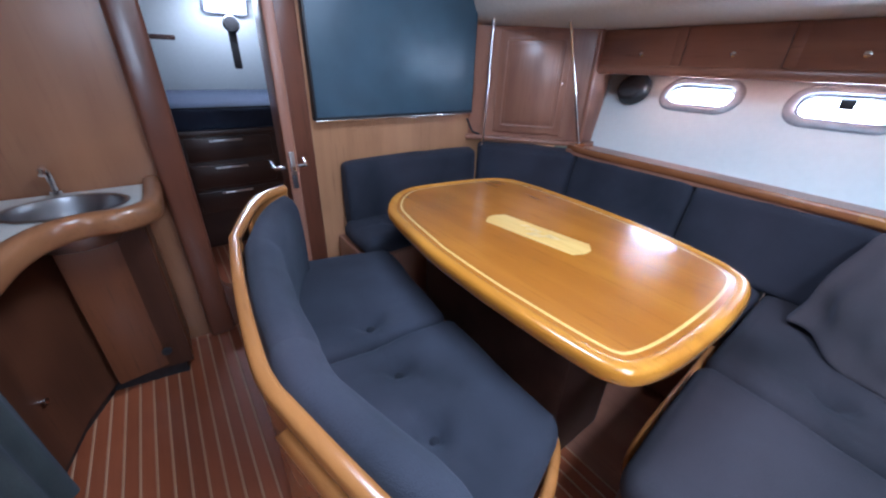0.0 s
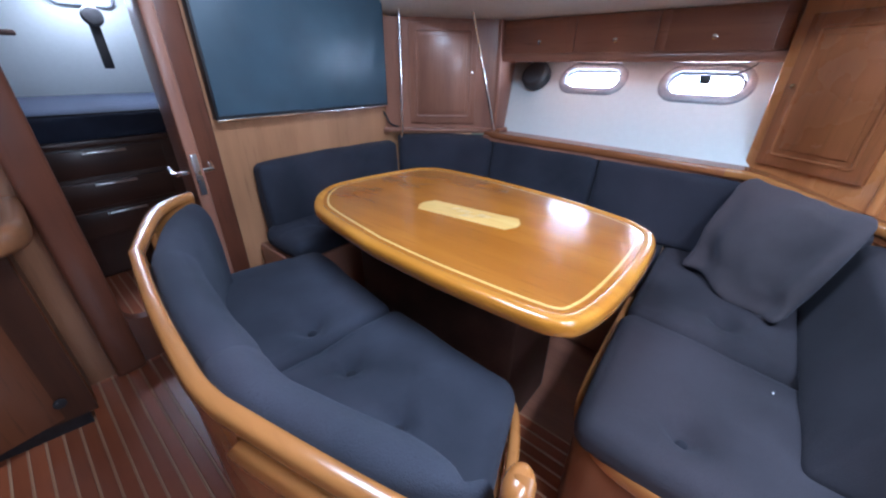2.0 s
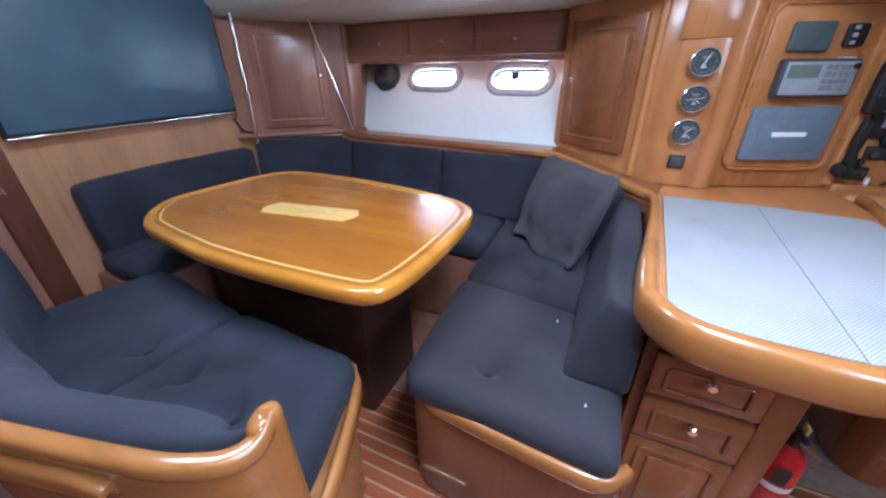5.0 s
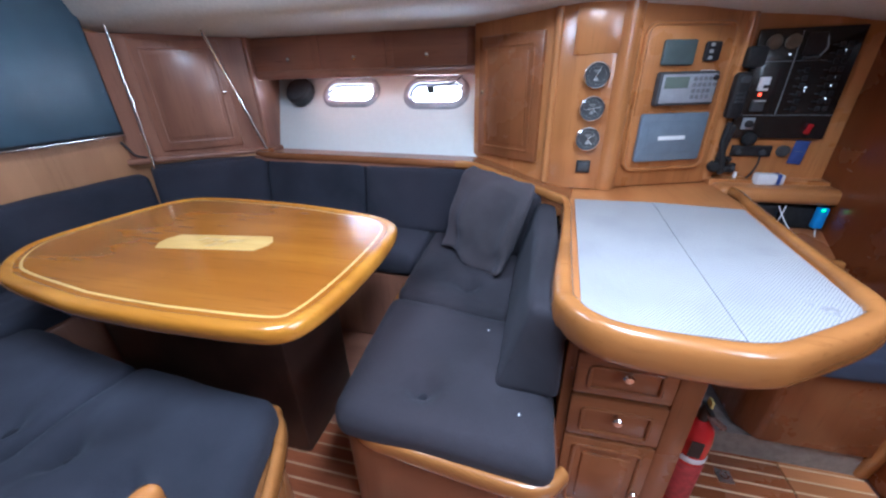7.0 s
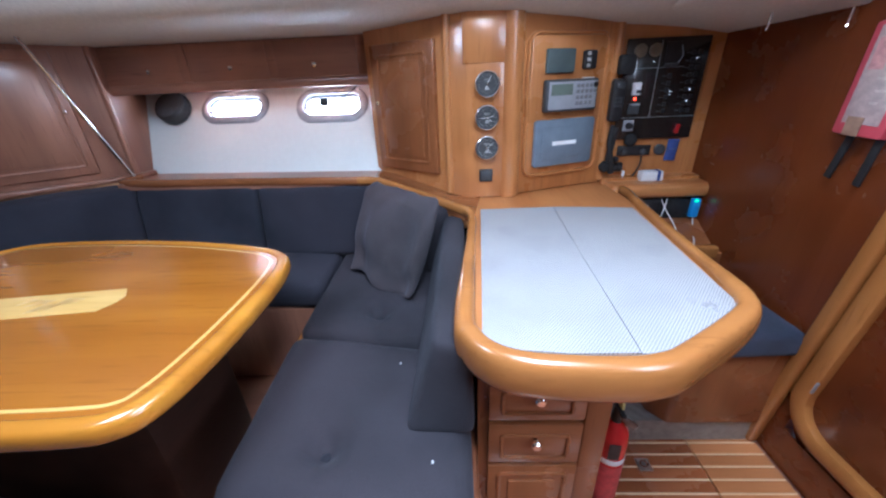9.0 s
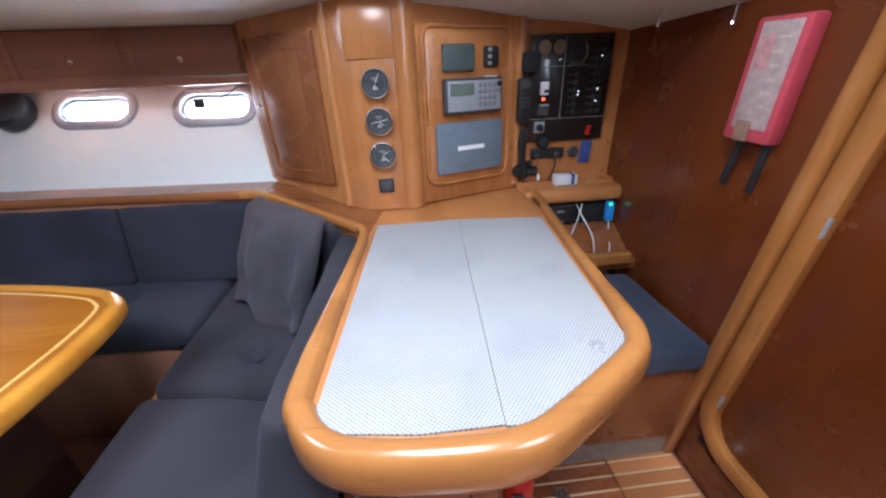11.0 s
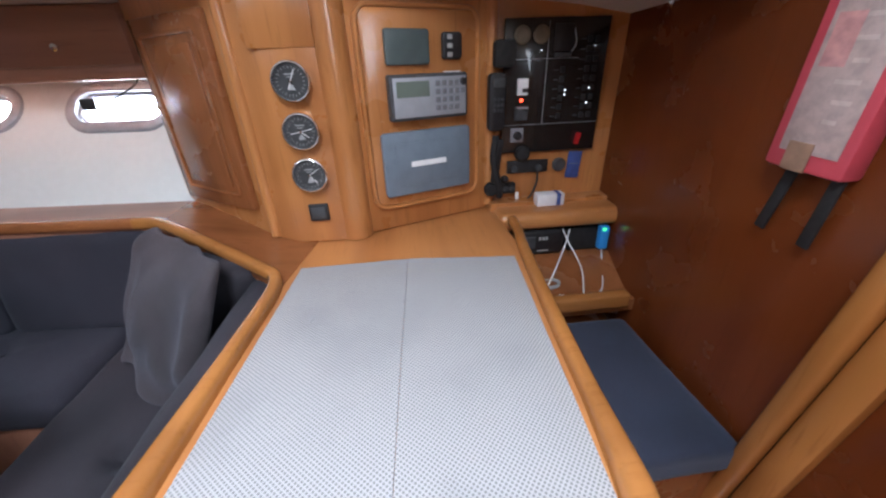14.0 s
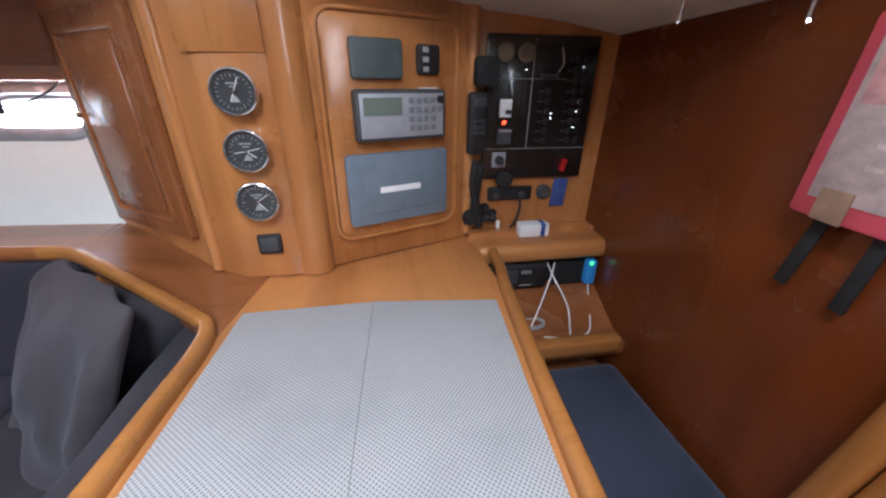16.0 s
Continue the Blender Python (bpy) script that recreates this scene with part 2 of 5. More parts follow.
def part(name, bm, material, parent=None, label="", smooth=True):
    bmesh.ops.recalc_face_normals(bm, faces=bm.faces)
    me = bpy.data.meshes.new(name)
    bm.to_mesh(me)
    bm.free()
    me.materials.append(material)
    for p in me.polygons:
        p.use_smooth = smooth
    if smooth:
        me.set_sharp_from_angle(angle=radians(38))
    ob = new(name, me)
    if parent is not None:
        ob.parent = parent
        root = parent
        off = Vector(parent.location)
        while root.parent is not None:
            root = root.parent
            off += Vector(root.location)
        ob.matrix_parent_inverse = Matrix.Translation(-off)
    if label:
        ob["label"] = label
    return ob


def bevel(bm, r, seg=2, angle=30):
    if r <= 0:
        return bm
    es = [e for e in bm.edges if len(e.link_faces) == 2 and e.calc_face_angle(0) > radians(angle)]
    bmesh.ops.bevel(bm, geom=es, offset=r, segments=seg, profile=0.5, affect="EDGES", clamp_overlap=True)
    return bm


def box(x0, y0, z0, x1, y1, z1, r=0.0, seg=2, m=None):
    bm = bmesh.new()
    bmesh.ops.create_cube(bm, size=1.0)
    for v in bm.verts:
        v.co = ((x0 + x1) / 2 + v.co.x * (x1 - x0), (y0 + y1) / 2 + v.co.y * (y1 - y0), (z0 + z1) / 2 + v.co.z * (z1 - z0))
    bevel(bm, r, seg)
    if m is not None:
        bm.transform(m)
    return bm


def prism(pts, z0, z1, r=0.0, seg=2, angle=30):
    """A plan outline drawn up from z0 to z1."""
    bm = bmesh.new()
    lo = [bm.verts.new((x, y, z0)) for x, y in pts]
    hi = [bm.verts.new((x, y, z1)) for x, y in pts]
    k = len(pts)
    bm.faces.new(lo[::-1])
    bm.faces.new(hi)
    for i in range(k):
        bm.faces.new((lo[i], lo[(i + 1) % k], hi[(i + 1) % k], hi[i]))
    bmesh.ops.recalc_face_normals(bm, faces=bm.faces)
    bevel(bm, r, seg, angle)
    return bm


def tube(p0, p1, r, sides=14, r1=None):
    bm = bmesh.new()
    a, b = Vector(p0), Vector(p1)
    bmesh.ops.create_cone(bm, cap_ends=True, segments=sides, radius1=r, radius2=r if r1 is None else r1, depth=(b - a).length)
    bm.transform(Matrix.Translation((a + b) / 2) @ (b - a).to_track_quat("Z", "Y").to_matrix().to_4x4())
    return bm


def lathe(profile, m, steps=24):
    """A profile of (radius, height) turned round the axis z of the pose m."""
    bm = bmesh.new()
    rings = []
    for rad, h in profile:
        if rad < 1e-6:
            rings.append([bm.verts.new((0, 0, h))])
        else:
            rings.append([bm.verts.new((rad * math.cos(2 * math.pi * i / steps), rad * math.sin(2 * math.pi * i / steps), h)) for i in range(steps)])
    for a, b in zip(rings, rings[1:]):
        for i in range(steps):
            j = (i + 1) % steps
            q = [a[i % len(a)], a[j % len(a)], b[j % len(b)], b[i % len(b)]]
            q = list(dict.fromkeys(q))
            if len(q) > 2:
                bm.faces.new(q)
    bm.transform(m)
    return bm


def glide(pts, per=6):
    """A smooth line through the points."""
    p = [Vector(a) for a in pts]
    p = [2 * p[0] - p[1], *p, 2 * p[-1] - p[-2]]
    out = []
    for i in range(1, len(p) - 2):
        for k in range(per):
            t = k / per
            a, b, c, d = p[i - 1:i + 3]
            out.append(0.5 * (2 * b + (c - a) * t + (2 * a - 5 * b + 4 * c - d) * t * t + (3 * b - a - 3 * c + d) * t ** 3))
    out.append(p[-2])
    return out


def sweep(path, profile, closed=False):
    """A profile of (aside, up) carried along a path; aside points to the path's left in plan."""
    path = [Vector(a) for a in path]
    k, bm, rings = len(path), bmesh.new(), []
    for i, p in enumerate(path):
        a = path[i - 1] if (i or closed) else p
        b = path[(i + 1) % k] if (i < k - 1 or closed) else p
        d0, d1 = (p - a).to_2d(), (b - p).to_2d()
        d0 = d0.normalized() if d0.length > 1e-6 else d1.normalized()
        d1 = d1.normalized() if d1.length > 1e-6 else d0
        n0, n1 = Vector((-d0.y, d0.x)), Vector((-d1.y, d1.x))
        n = (n0 + n1).normalized()
        n = n / max(0.5, n.dot(n0))
        section = profile(i) if callable(profile) else profile
        rings.append([bm.verts.new((p.x + n.x * u, p.y + n.y * u, p.z + v)) for u, v in section])
    q = len(section)
    for i in range(k if closed else k - 1):
        r0, r1 = rings[i], rings[(i + 1) % k]
        for j in range(q):
            bm.faces.new((r0[j], r0[(j + 1) % q], r1[(j + 1) % q], r1[j]))
    if not closed:
        bm.faces.new(rings[0][::-1])
        bm.faces.new(rings[-1])
    return bm


def oval(w, h, power=2.6, steps=14, dx=0.0, dz=0.0):
    """A rounded section w wide and h high."""
    out = []
    for i in range(steps):
        a = 2 * math.pi * i / steps
        c, s = math.cos(a), math.sin(a)
        out.append((dx + w / 2 * math.copysign(abs(c) ** (2 / power), c), dz + h / 2 * math.copysign(abs(s) ** (2 / power), s)))
    return out


def cord(pts, r, sides=8):
    """A cable along a smooth line of points, in any direction."""
    path = glide(pts, 6)
    bm, rings = bmesh.new(), []
    up = Vector((0.13, 0.31, 0.94)).normalized()
    for i, p in enumerate(path):
        d = (path[min(i + 1, len(path) - 1)] - path[max(i - 1, 0)]).normalized()
        u = d.cross(up).normalized()
        v = d.cross(u)
        rings.append([bm.verts.new(p + r * (math.cos(a) * u + math.sin(a) * v)) for a in (2 * math.pi * k / sides for k in range(sides))])
    for r0, r1 in zip(rings, rings[1:]):
        for j in range(sides):
            bm.faces.new((r0[j], r0[(j + 1) % sides], r1[(j + 1) % sides], r1[j]))
    bm.faces.new(rings[0][::-1])
    bm.faces.new(rings[-1])
    return bm


def soft(lo, hi, r=0.04, n=14, puff=0.012, dimples=(), lumps=0.004, seed=0.0, crease=0.0):
    """A cushion: a rounded, slightly swollen six-sided body. lo, hi: the four corners of its underside and of its top, in the same order."""
    lo, hi = [Vector(a) for a in lo], [Vector(a) for a in hi]
    w = ((lo[1] - lo[0]).length + (lo[2] - lo[3]).length) / 2
    d = ((lo[3] - lo[0]).length + (lo[2] - lo[1]).length) / 2
    h = sum((b - a).length for a, b in zip(lo, hi)) / 4
    r = min(r, w / 2.05, d / 2.05, h / 2.05)
    bm = bmesh.new()
    bmesh.ops.create_cube(bm, size=2.0)
    bmesh.ops.subdivide_edges(bm, edges=list(bm.edges), cuts=n, use_grid_fill=True)
    half = Vector((w / 2, d / 2, h / 2))
    for v in bm.verts:
        # crowd the grid towards the edges, then round them
        c = Vector([math.sin(a * math.pi / 2) if abs(a) < 1 else a for a in v.co])
        p = Vector([a * b for a, b in zip(c, half)])
        core = Vector([max(-b + r, min(b - r, a)) for a, b in zip(p, half)])
        off = p - core
        if off.length > 1e-9:
            p = core + off.normalized() * min(r, max(abs(k) for k in off))
        u, t, s = p.x / w + 0.5, p.y / d + 0.5, p.z / h + 0.5
        below = lo[0].lerp(lo[1], u).lerp(lo[3].lerp(lo[2], u), t)
        above = hi[0].lerp(hi[1], u).lerp(hi[3].lerp(hi[2], u), t)
        q = below.lerp(above, s)
        swell = puff * max(0, 1 - (2 * u - 1) ** 2) * max(0, 1 - (2 * t - 1) ** 2)
        q += (above - below).normalized() * swell * (2 * s - 1)
        if s > 0.6:
            for du, dt, rad, deep in dimples:
                k = math.hypot((u - du) * w, (t - dt) * d) / rad
                q -= (above - below).normalized() * deep * math.exp(-k * k * 2.2)
        q += Vector((noise.noise(q * 6 + Vector((seed, 0, 0))), noise.noise(q * 6 + Vector((0, seed, 7))), noise.noise(q * 7 + Vector((3, 0, seed))))) * lumps
        if crease:
            k = Vector((q.x * 7, q.y * 7, q.z * 3.2)) + Vector((seed, 0, seed))
            q += (above - below).normalized() * crease * (0.45 - abs(noise.noise(k)) * 1.6) * (2 * s - 1)
        v.co = q
    return bm


def plate(m, w, h, deep, r=0.004, corner=0.0, seg=2):
    """A panel w wide (local x), h high (local z), standing deep proud along local -y from the pose m."""
    if corner:
        pts = []
        for cx, cz, a0 in ((w / 2 - corner, h / 2 - corner, 0), (-w / 2 + corner, h / 2 - corner, 90), (-w / 2 + corner, -h / 2 + corner, 180), (w / 2 - corner, -h / 2 + corner, 270)):
            for k in range(6):
                a = radians(a0 + 18 * k)
                pts.append((cx + corner * math.cos(a), cz + corner * math.sin(a)))
        bm = prism(pts, 0, deep, r, seg, 50)
        bm.transform(Matrix(((1, 0, 0, 0), (0, 0, -1, 0), (0, 1, 0, 0), (0, 0, 0, 1))))
    else:
        bm = box(-w / 2, -deep, -h / 2, w / 2, 0, h / 2, r, seg)
    bm.transform(m)
    return bm


def facing(x, y, z, nx, ny, tilt=0.0):
    """The pose of a face at a place that looks along (nx, ny): local -y is the outward normal, x to the right as seen from in front."""
    turn = math.degrees(math.atan2(nx, -ny))
    return pose(x, y, z, 0, 0, turn) @ pose(0, 0, 0, tilt, 0, 0)


def ring(m, w, h, deep, wide, corner, prof=10):
    """A frame with rounded corners round an opening w by h in the plane of the pose m."""
    pts = []
    for cx, cz, a0 in ((w / 2 - corner, h / 2 - corner, 0), (-w / 2 + corner, h / 2 - corner, 90), (-w / 2 + corner, -h / 2 + corner, 180), (w / 2 - corner, -h / 2 + corner, 270)):
        for k in range(9):
            a = radians(a0 + 11.25 * k)
            pts.append((cx + corner * math.cos(a), cz + corner * math.sin(a), 0))
    bm = sweep(pts, oval(wide, 2 * deep, 2.6, prof, -wide / 2), closed=True)
    bm.transform(m @ Matrix(((1, 0, 0, 0), (0, 0, -1, 0), (0, 1, 0, 0), (0, 0, 0, 1))))
    return bm


def raised_panel(name, m, w, h, parent, material, knob=None, knob_mat=None, border=0.045):
    """A cabinet door or drawer front: slab, sunk field with bead, raised centre, and its knob."""
    door = part(name, plate(m, w, h, 0.020, 0.004), material, parent)
    part("bead", ring(m @ pose(0, -0.020, 0), w - 2 * border, h - 2 * border, 0.006, 0.012, 0.006), material, door)
    part("field", plate(m @ pose(0, -0.019, 0), w - 2 * border - 0.035, h - 2 * border - 0.035, 0.007, 0.006), material, door)
    if knob:
        kx, kz, s = knob
        part("knob", lathe([(0.006 * s, 0), (0.006 * s, 0.010 * s), (0.012 * s, 0.014 * s), (0.014 * s, 0.020 * s), (0.010 * s, 0.026 * s), (0, 0.028 * s)],
                           m @ pose(kx, -0.020, kz, 90, 0, 0), 16), knob_mat or chrome, door, "small polished knob")
    return door

# ---------------------------------------------------------------- large structure
aft_y, fwd_y = -1.30, 2.0
aft_end = -1.37  # behind the chart bay, where the bulkhead runs further aft

floor = tagged(part("floor", box(-1.4, -1.9, -0.08, 2.9, 4.6, -0.012), mahogany_y), "dark teak cabin sole with pale holly strips", "floor", kind="structure")

# forward bulkhead: beside the passage door, over it and beside the galley
tagged(part("wall_forward", box(0.95, fwd_y, 0, 2.9, fwd_y + 0.04, 2.0, 0.0), bulkhead_wood), "light brown veneered forward bulkhead", "wall", kind="structure")
tagged(part("wall_galley", box(-1.4, fwd_y, 0, 0.36, fwd_y + 0.04, 2.0), galley_wood), "brown veneered bulkhead behind the galley", "wall", kind="structure")
tagged(part("wall_port", box(-1.44, -1.9, 0, -1.4, 4.6, 2.0), galley_wood), "brown veneered wall", "wall", kind="structure")
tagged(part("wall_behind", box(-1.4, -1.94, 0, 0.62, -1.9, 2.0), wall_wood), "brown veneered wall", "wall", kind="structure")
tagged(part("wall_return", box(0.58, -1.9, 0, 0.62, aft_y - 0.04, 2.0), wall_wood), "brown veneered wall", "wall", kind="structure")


def aft_wall():
    bm = bmesh.new()
    for a in ((0.62, aft_y - 0.04, 0, 0.775, aft_y, 2.0), (0.775, aft_y - 0.04, 0, 1.435, aft_y, 0.14), (0.775, aft_y - 0.04, 1.86, 1.435, aft_y, 2.0)):
        b = box(*a)
        me = bpy.data.meshes.new("tmp")
        b.to_mesh(me)
        b.free()
        bm.from_mesh(me)
        bpy.data.meshes.remove(me)
    return joined(bm, prism([(1.435, aft_y - 0.04), (3.1, aft_y - 0.13), (3.1, aft_y - 0.09), (2.25, aft_y - 0.038), (1.62, aft_y), (1.435, aft_y)], 0, 2.0))


def joined(*bms):
    out = bmesh.new()
    for b in bms:
        me = bpy.data.meshes.new("tmp")
        b.to_mesh(me)
        b.free()
        out.from_mesh(me)
        bpy.data.meshes.remove(me)
    return out


LEAN = Matrix(((1, 0, -0.1, 0), (0, 1, 0, 0), (0, 0, 1, 0), (0, 0, 0, 1)))


def leaning(bm):
    """The aft door and its post lean a little with the hull."""
    bm.transform(LEAN)
    return bm


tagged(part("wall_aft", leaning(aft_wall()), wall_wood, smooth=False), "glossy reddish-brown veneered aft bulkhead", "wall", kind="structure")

# ceiling: coachroof with assumed openings for lamps, coaming and side deck soffit, drawn along the boat
prof = [(2.95, 1.445), (2.30, 1.455), (2.06, 1.465), (1.97, 1.485), (1.92, 1.53), (1.88, 1.62), (1.83, 1.75), (1.76, 1.86), (1.62, 1.93), (1.2, 1.96)]


def ceiling_side():
    path = prof + [(x, z + 0.05) for x, z in prof[::-1]]
    bm = bmesh.new()
    k = len(path)
    rows = [[bm.verts.new((x, y, z - drop)) for x, z in path] for y, drop in ((aft_end, 0.078), (aft_y, 0.070), (-1.05, 0.045), (-0.7, 0.018), (-0.3, 0.004), (fwd_y, 0.0))]
    for a, b in zip(rows, rows[1:]):
        for i in range(k):
            bm.faces.new((a[i], a[(i + 1) % k], b[(i + 1) % k], b[i]))
    bm.faces.new(rows[0][::-1])
    bm.faces.new(rows[-1])
    return bm


tagged(part("ceiling_side", ceiling_side(), headlining), "cream padded headlining under the side deck", "ceiling", kind="structure")
roof = joined(box(-1.44, -1.94, 1.96, -0.42, 2.0, 2.02), box(-0.42, -1.94, 1.96, 1.2, -1.85, 2.02), box(-0.42, -1.85, 1.96, -0.25, -1.2, 2.02), box(0.5, -1.85, 1.96, 1.2, -1.2, 2.02),
              box(-0.42, -1.2, 1.96, 0.25, 0.51, 2.02), box(0.25, -1.2, 1.96, 1.2, -0.67, 2.02), box(0.25, -0.23, 1.96, 1.2, 0.51, 2.02), box(1.19, -0.67, 1.96, 1.2, -0.23, 2.02), box(-0.42, 0.51, 1.96, 0.71, 0.99, 2.02), box(-0.42, 0.99, 1.96, 1.2, 2.0, 2.02), box(1.19, 0.51, 1.96, 1.2, 0.99, 2.02))
tagged(part("ceiling", roof, headlining, smooth=False), "cream padded headlining of the coachroof", "ceiling", kind="structure")

# Unseen trunk, added to cut the chart lamp's beam off the wall's top.
trunk = joined(box(0.22, -0.70, 2.02, 0.25, -0.20, 2.32), box(1.19, -0.70, 2.02, 1.22, -0.20, 2.32), box(0.25, -0.70, 2.02, 1.19, -0.67, 2.32), box(0.25, -0.23, 2.02, 1.19, -0.20, 2.32), box(0.22, -0.70, 2.32, 1.22, -0.20, 2.35))
tagged(part("ceiling_lamp_trunk", trunk, headlining, smooth=False), "cream unseen trunk, added to narrow the light over the chart table", "ceiling", kind="structure")
low = prism([(1.70, aft_end), (1.68, -1.10), (1.74, -1.0), (1.90, -0.965), (2.9, -0.955), (2.9, aft_end)], 1.378, 1.55, 0.018, 3)
for v in low.verts:
    v.co.z += (v.co.y + 1.30) * 0.16  # rises towards the bow
tagged(part("ceiling_low", low, headlining), "cream low deckhead over the chart seat", "ceiling", kind="structure")

# hull side: white lining that leans outboard, with two windows
HULL = facing(2.43, 0.80, 0.85, -1, 0.093, -35.6)
wins = ((-0.213, 0.374, 0.325, 0.118), (0.352, 0.366, 0.325, 0.126))


def lining():
    (x1, z1, w1, h1), (x2, z2, w2, h2) = wins
    zb, zt = min(z1 - h1 / 2, z2 - h2 / 2), max(z1 + h1 / 2, z2 + h2 / 2)
    cells = [(-0.85, 0.72, -0.02, zb), (-0.85, 0.72, zt, 0.56), (-0.85, x1 - w1 / 2, zb, zt), (x1 + w1 / 2, x2 - w2 / 2, zb, zt), (x2 + w2 / 2, 0.72, zb, zt)]
    return joined(*[box(a, 0, c, b, 0.012, d, 0, 2, HULL) for a, b, c, d in cells])


tagged(part("wall_hull_side", lining(), vinyl, smooth=False), "white vinyl-lined hull side with two windows", "wall", kind="structure")
for i, (wx, wz, ww, wh) in enumerate(wins):
    w = tagged(new("window_%d" % (i + 1)), "oblong side window with rounded grey frame", "window", "saloon side windows", "structure")
    M = HULL @ pose(wx, 0, wz)
    part("frame", ring(M, ww - 0.005, wh - 0.005, 0.016, 0.040, 0.056, 12), alu, w, "rounded grey aluminium frame")
    part("inner_frame", ring(M @ pose(0, 0.012, 0), ww - 0.03, wh - 0.03, 0.010, 0.014, 0.045, 10), silver, w)
    pane = part("pane", plate(M @ pose(0, 0.03, 0), ww + 0.03, wh + 0.03, 0.004), glass, w)
    pane.visible_shadow = False
    lamp = area("window_daylight", (0, 0, 0), (0, 0, -1), ww + 0.02, wh + 0.02, 3.2, (0.93, 0.96, 1.0))
    lamp.matrix_world = M @ pose(0, 0.05, 0, -90, 0, 0)
    out = plate(M @ pose(0, 0.075, 0), ww + 0.16, wh + 0.16, 0.004)
    tagged(part("backdrop", out, glow("overcast_sky_glow", (0.95, 0.97, 1.0), 5.0)), "bright overcast sky outside the window", "sky", kind="structure")

# small camera-like gadget hung in the aft window
gad = thing("hanging_gadget", "small black gadget dangling on a cable below the overhead locker", "gadget")
M = facing(2.450, 0.414, 1.170, -1, 0.1)
part("body", plate(M, 0.044, 0.036, 0.014, 0.004), black, gad)
part("cable", cord([(2.445, 0.396, 1.174), (2.448, 0.36, 1.174), (2.455, 0.31, 1.196), (2.462, 0.26, 1.225), (2.47, 0.235, 1.262)], 0.003), black, gad)

# ---------------------------------------------------------------- upper lockers over the windows
lockers = thing("overhead_locker", "brown wooden overhead lockers above the side windows", "cabinet")
part("body", box(2.455, 0.17, 1.255, 2.80, 1.55, 1.46, 0.0), mahogany_y, lockers)
part("lip", sweep([(2.45, 1.60, 1.262), (2.445, 0.17, 1.262)], oval(0.035, 0.045, 3)), mahogany_y, lockers)
for yc, w, kx in ((1.275, 0.40, 0.046), (0.845, 0.385, 0.017), (0.42, 0.40, -0.005)):
    m = facing(2.455, yc, 1.363, -1, 0)
    d = part("door", plate(m, w, 0.165, 0.016, 0.005), mahogany_y, lockers)
    part("knob", lathe([(0.005, 0), (0.005, 0.010), (0.010, 0.014), (0.011, 0.019), (0, 0.024)], m @ pose(kx, -0.014, -0.028, 90, 0, 0), 12), chrome, d, "small bright knob")
for yc in (1.50, 1.062, 0.63, 0.20):
    part("stile", box(2.436, yc - 0.022, 1.285, 2.456, yc + 0.022, 1.45, 0.007), mahogany_y, lockers)

# ---------------------------------------------------------------- forward corner cabinet
fc = thing("corner_cabinet", "brown wooden corner cabinet with one raised-panel door", "cabinet")
part("body", prism([(1.955, 1.995), (2.395, 1.465), (2.50, 1.452), (2.85, 1.60), (2.85, 1.995)], 0.84, 1.462, 0.0), mahogany, fc)
nx, ny = -0.769, -0.639
M = facing(2.185, 1.718, 1.165, nx, ny)
raised_panel("door", M, 0.40, 0.54, fc, mahogany, (0.172, 0.015, 0.7), chrome)
part("sill", sweep([(1.93, 1.985, 0.852), (2.375, 1.445, 0.852), (2.47, 1.425, 0.852)], oval(0.035, 0.03, 3)), mahogany, fc)
part("edge_post", tube((2.395, 1.46, 0.85), (2.395, 1.46, 1.46), 0.014), mahogany, fc)

# chain plate rods
for a, b in (((1.957, 1.852, 0.80), (1.975, 1.858, 1.49)), ((2.345, 1.432, 0.85), (2.11, 1.46, 1.475))):
    rod = thing("rigging_rod", "slim polished steel rod running up to the deck", "rod", "rigging rods")
    part("bar", tube(a, b, 0.0075), chrome, rod)
    part("collar", tube(a, Vector(a).lerp(Vector(b), 0.03), 0.012), steel, rod)

# speaker in the lining's corner
sp = thing("speaker", "round black speaker pod beside the window", "speaker")
M = HULL @ pose(-0.560, -0.01, 0.360)
part("pod", lathe([(0, 0), (0.085, 0.0), (0.092, 0.02), (0.088, 0.055), (0.075, 0.068)], M @ pose(0, 0, 0, 90, 0, 0), 28), black, sp)
part("grille", lathe([(0.078, 0.060), (0.060, 0.071), (0.030, 0.076), (0, 0.077)], M @ pose(0, 0, 0, 90, 0, 0), 28), dark_grey, sp)

# ---------------------------------------------------------------- television on the bulkhead
tv = thing("television", "large dark flat television on the bulkhead", "television")
part("case", box(0.965, 1.955, 0.995, 1.945, 2.0, 1.60, 0.006), black, tv)
part("screen", box(0.975, 1.951, 1.012, 1.935, 1.956, 1.588, 0.002), screen, tv, "glossy screen, tinted blue-grey for haze and reflection")
part("trim_strip", box(0.965, 1.948, 0.990, 1.945, 1.958, 0.999, 0.002), chrome, tv, "thin silver strip along the lower edge")
cab = thing("television_cable", "black cable sagging from the television to the corner", "cable")
part("cord", cord([(1.93, 1.985, 0.96), (1.945, 1.97, 0.92), (1.955, 1.95, 0.885), (1.99, 1.92, 0.868)], 0.006), black, cab)

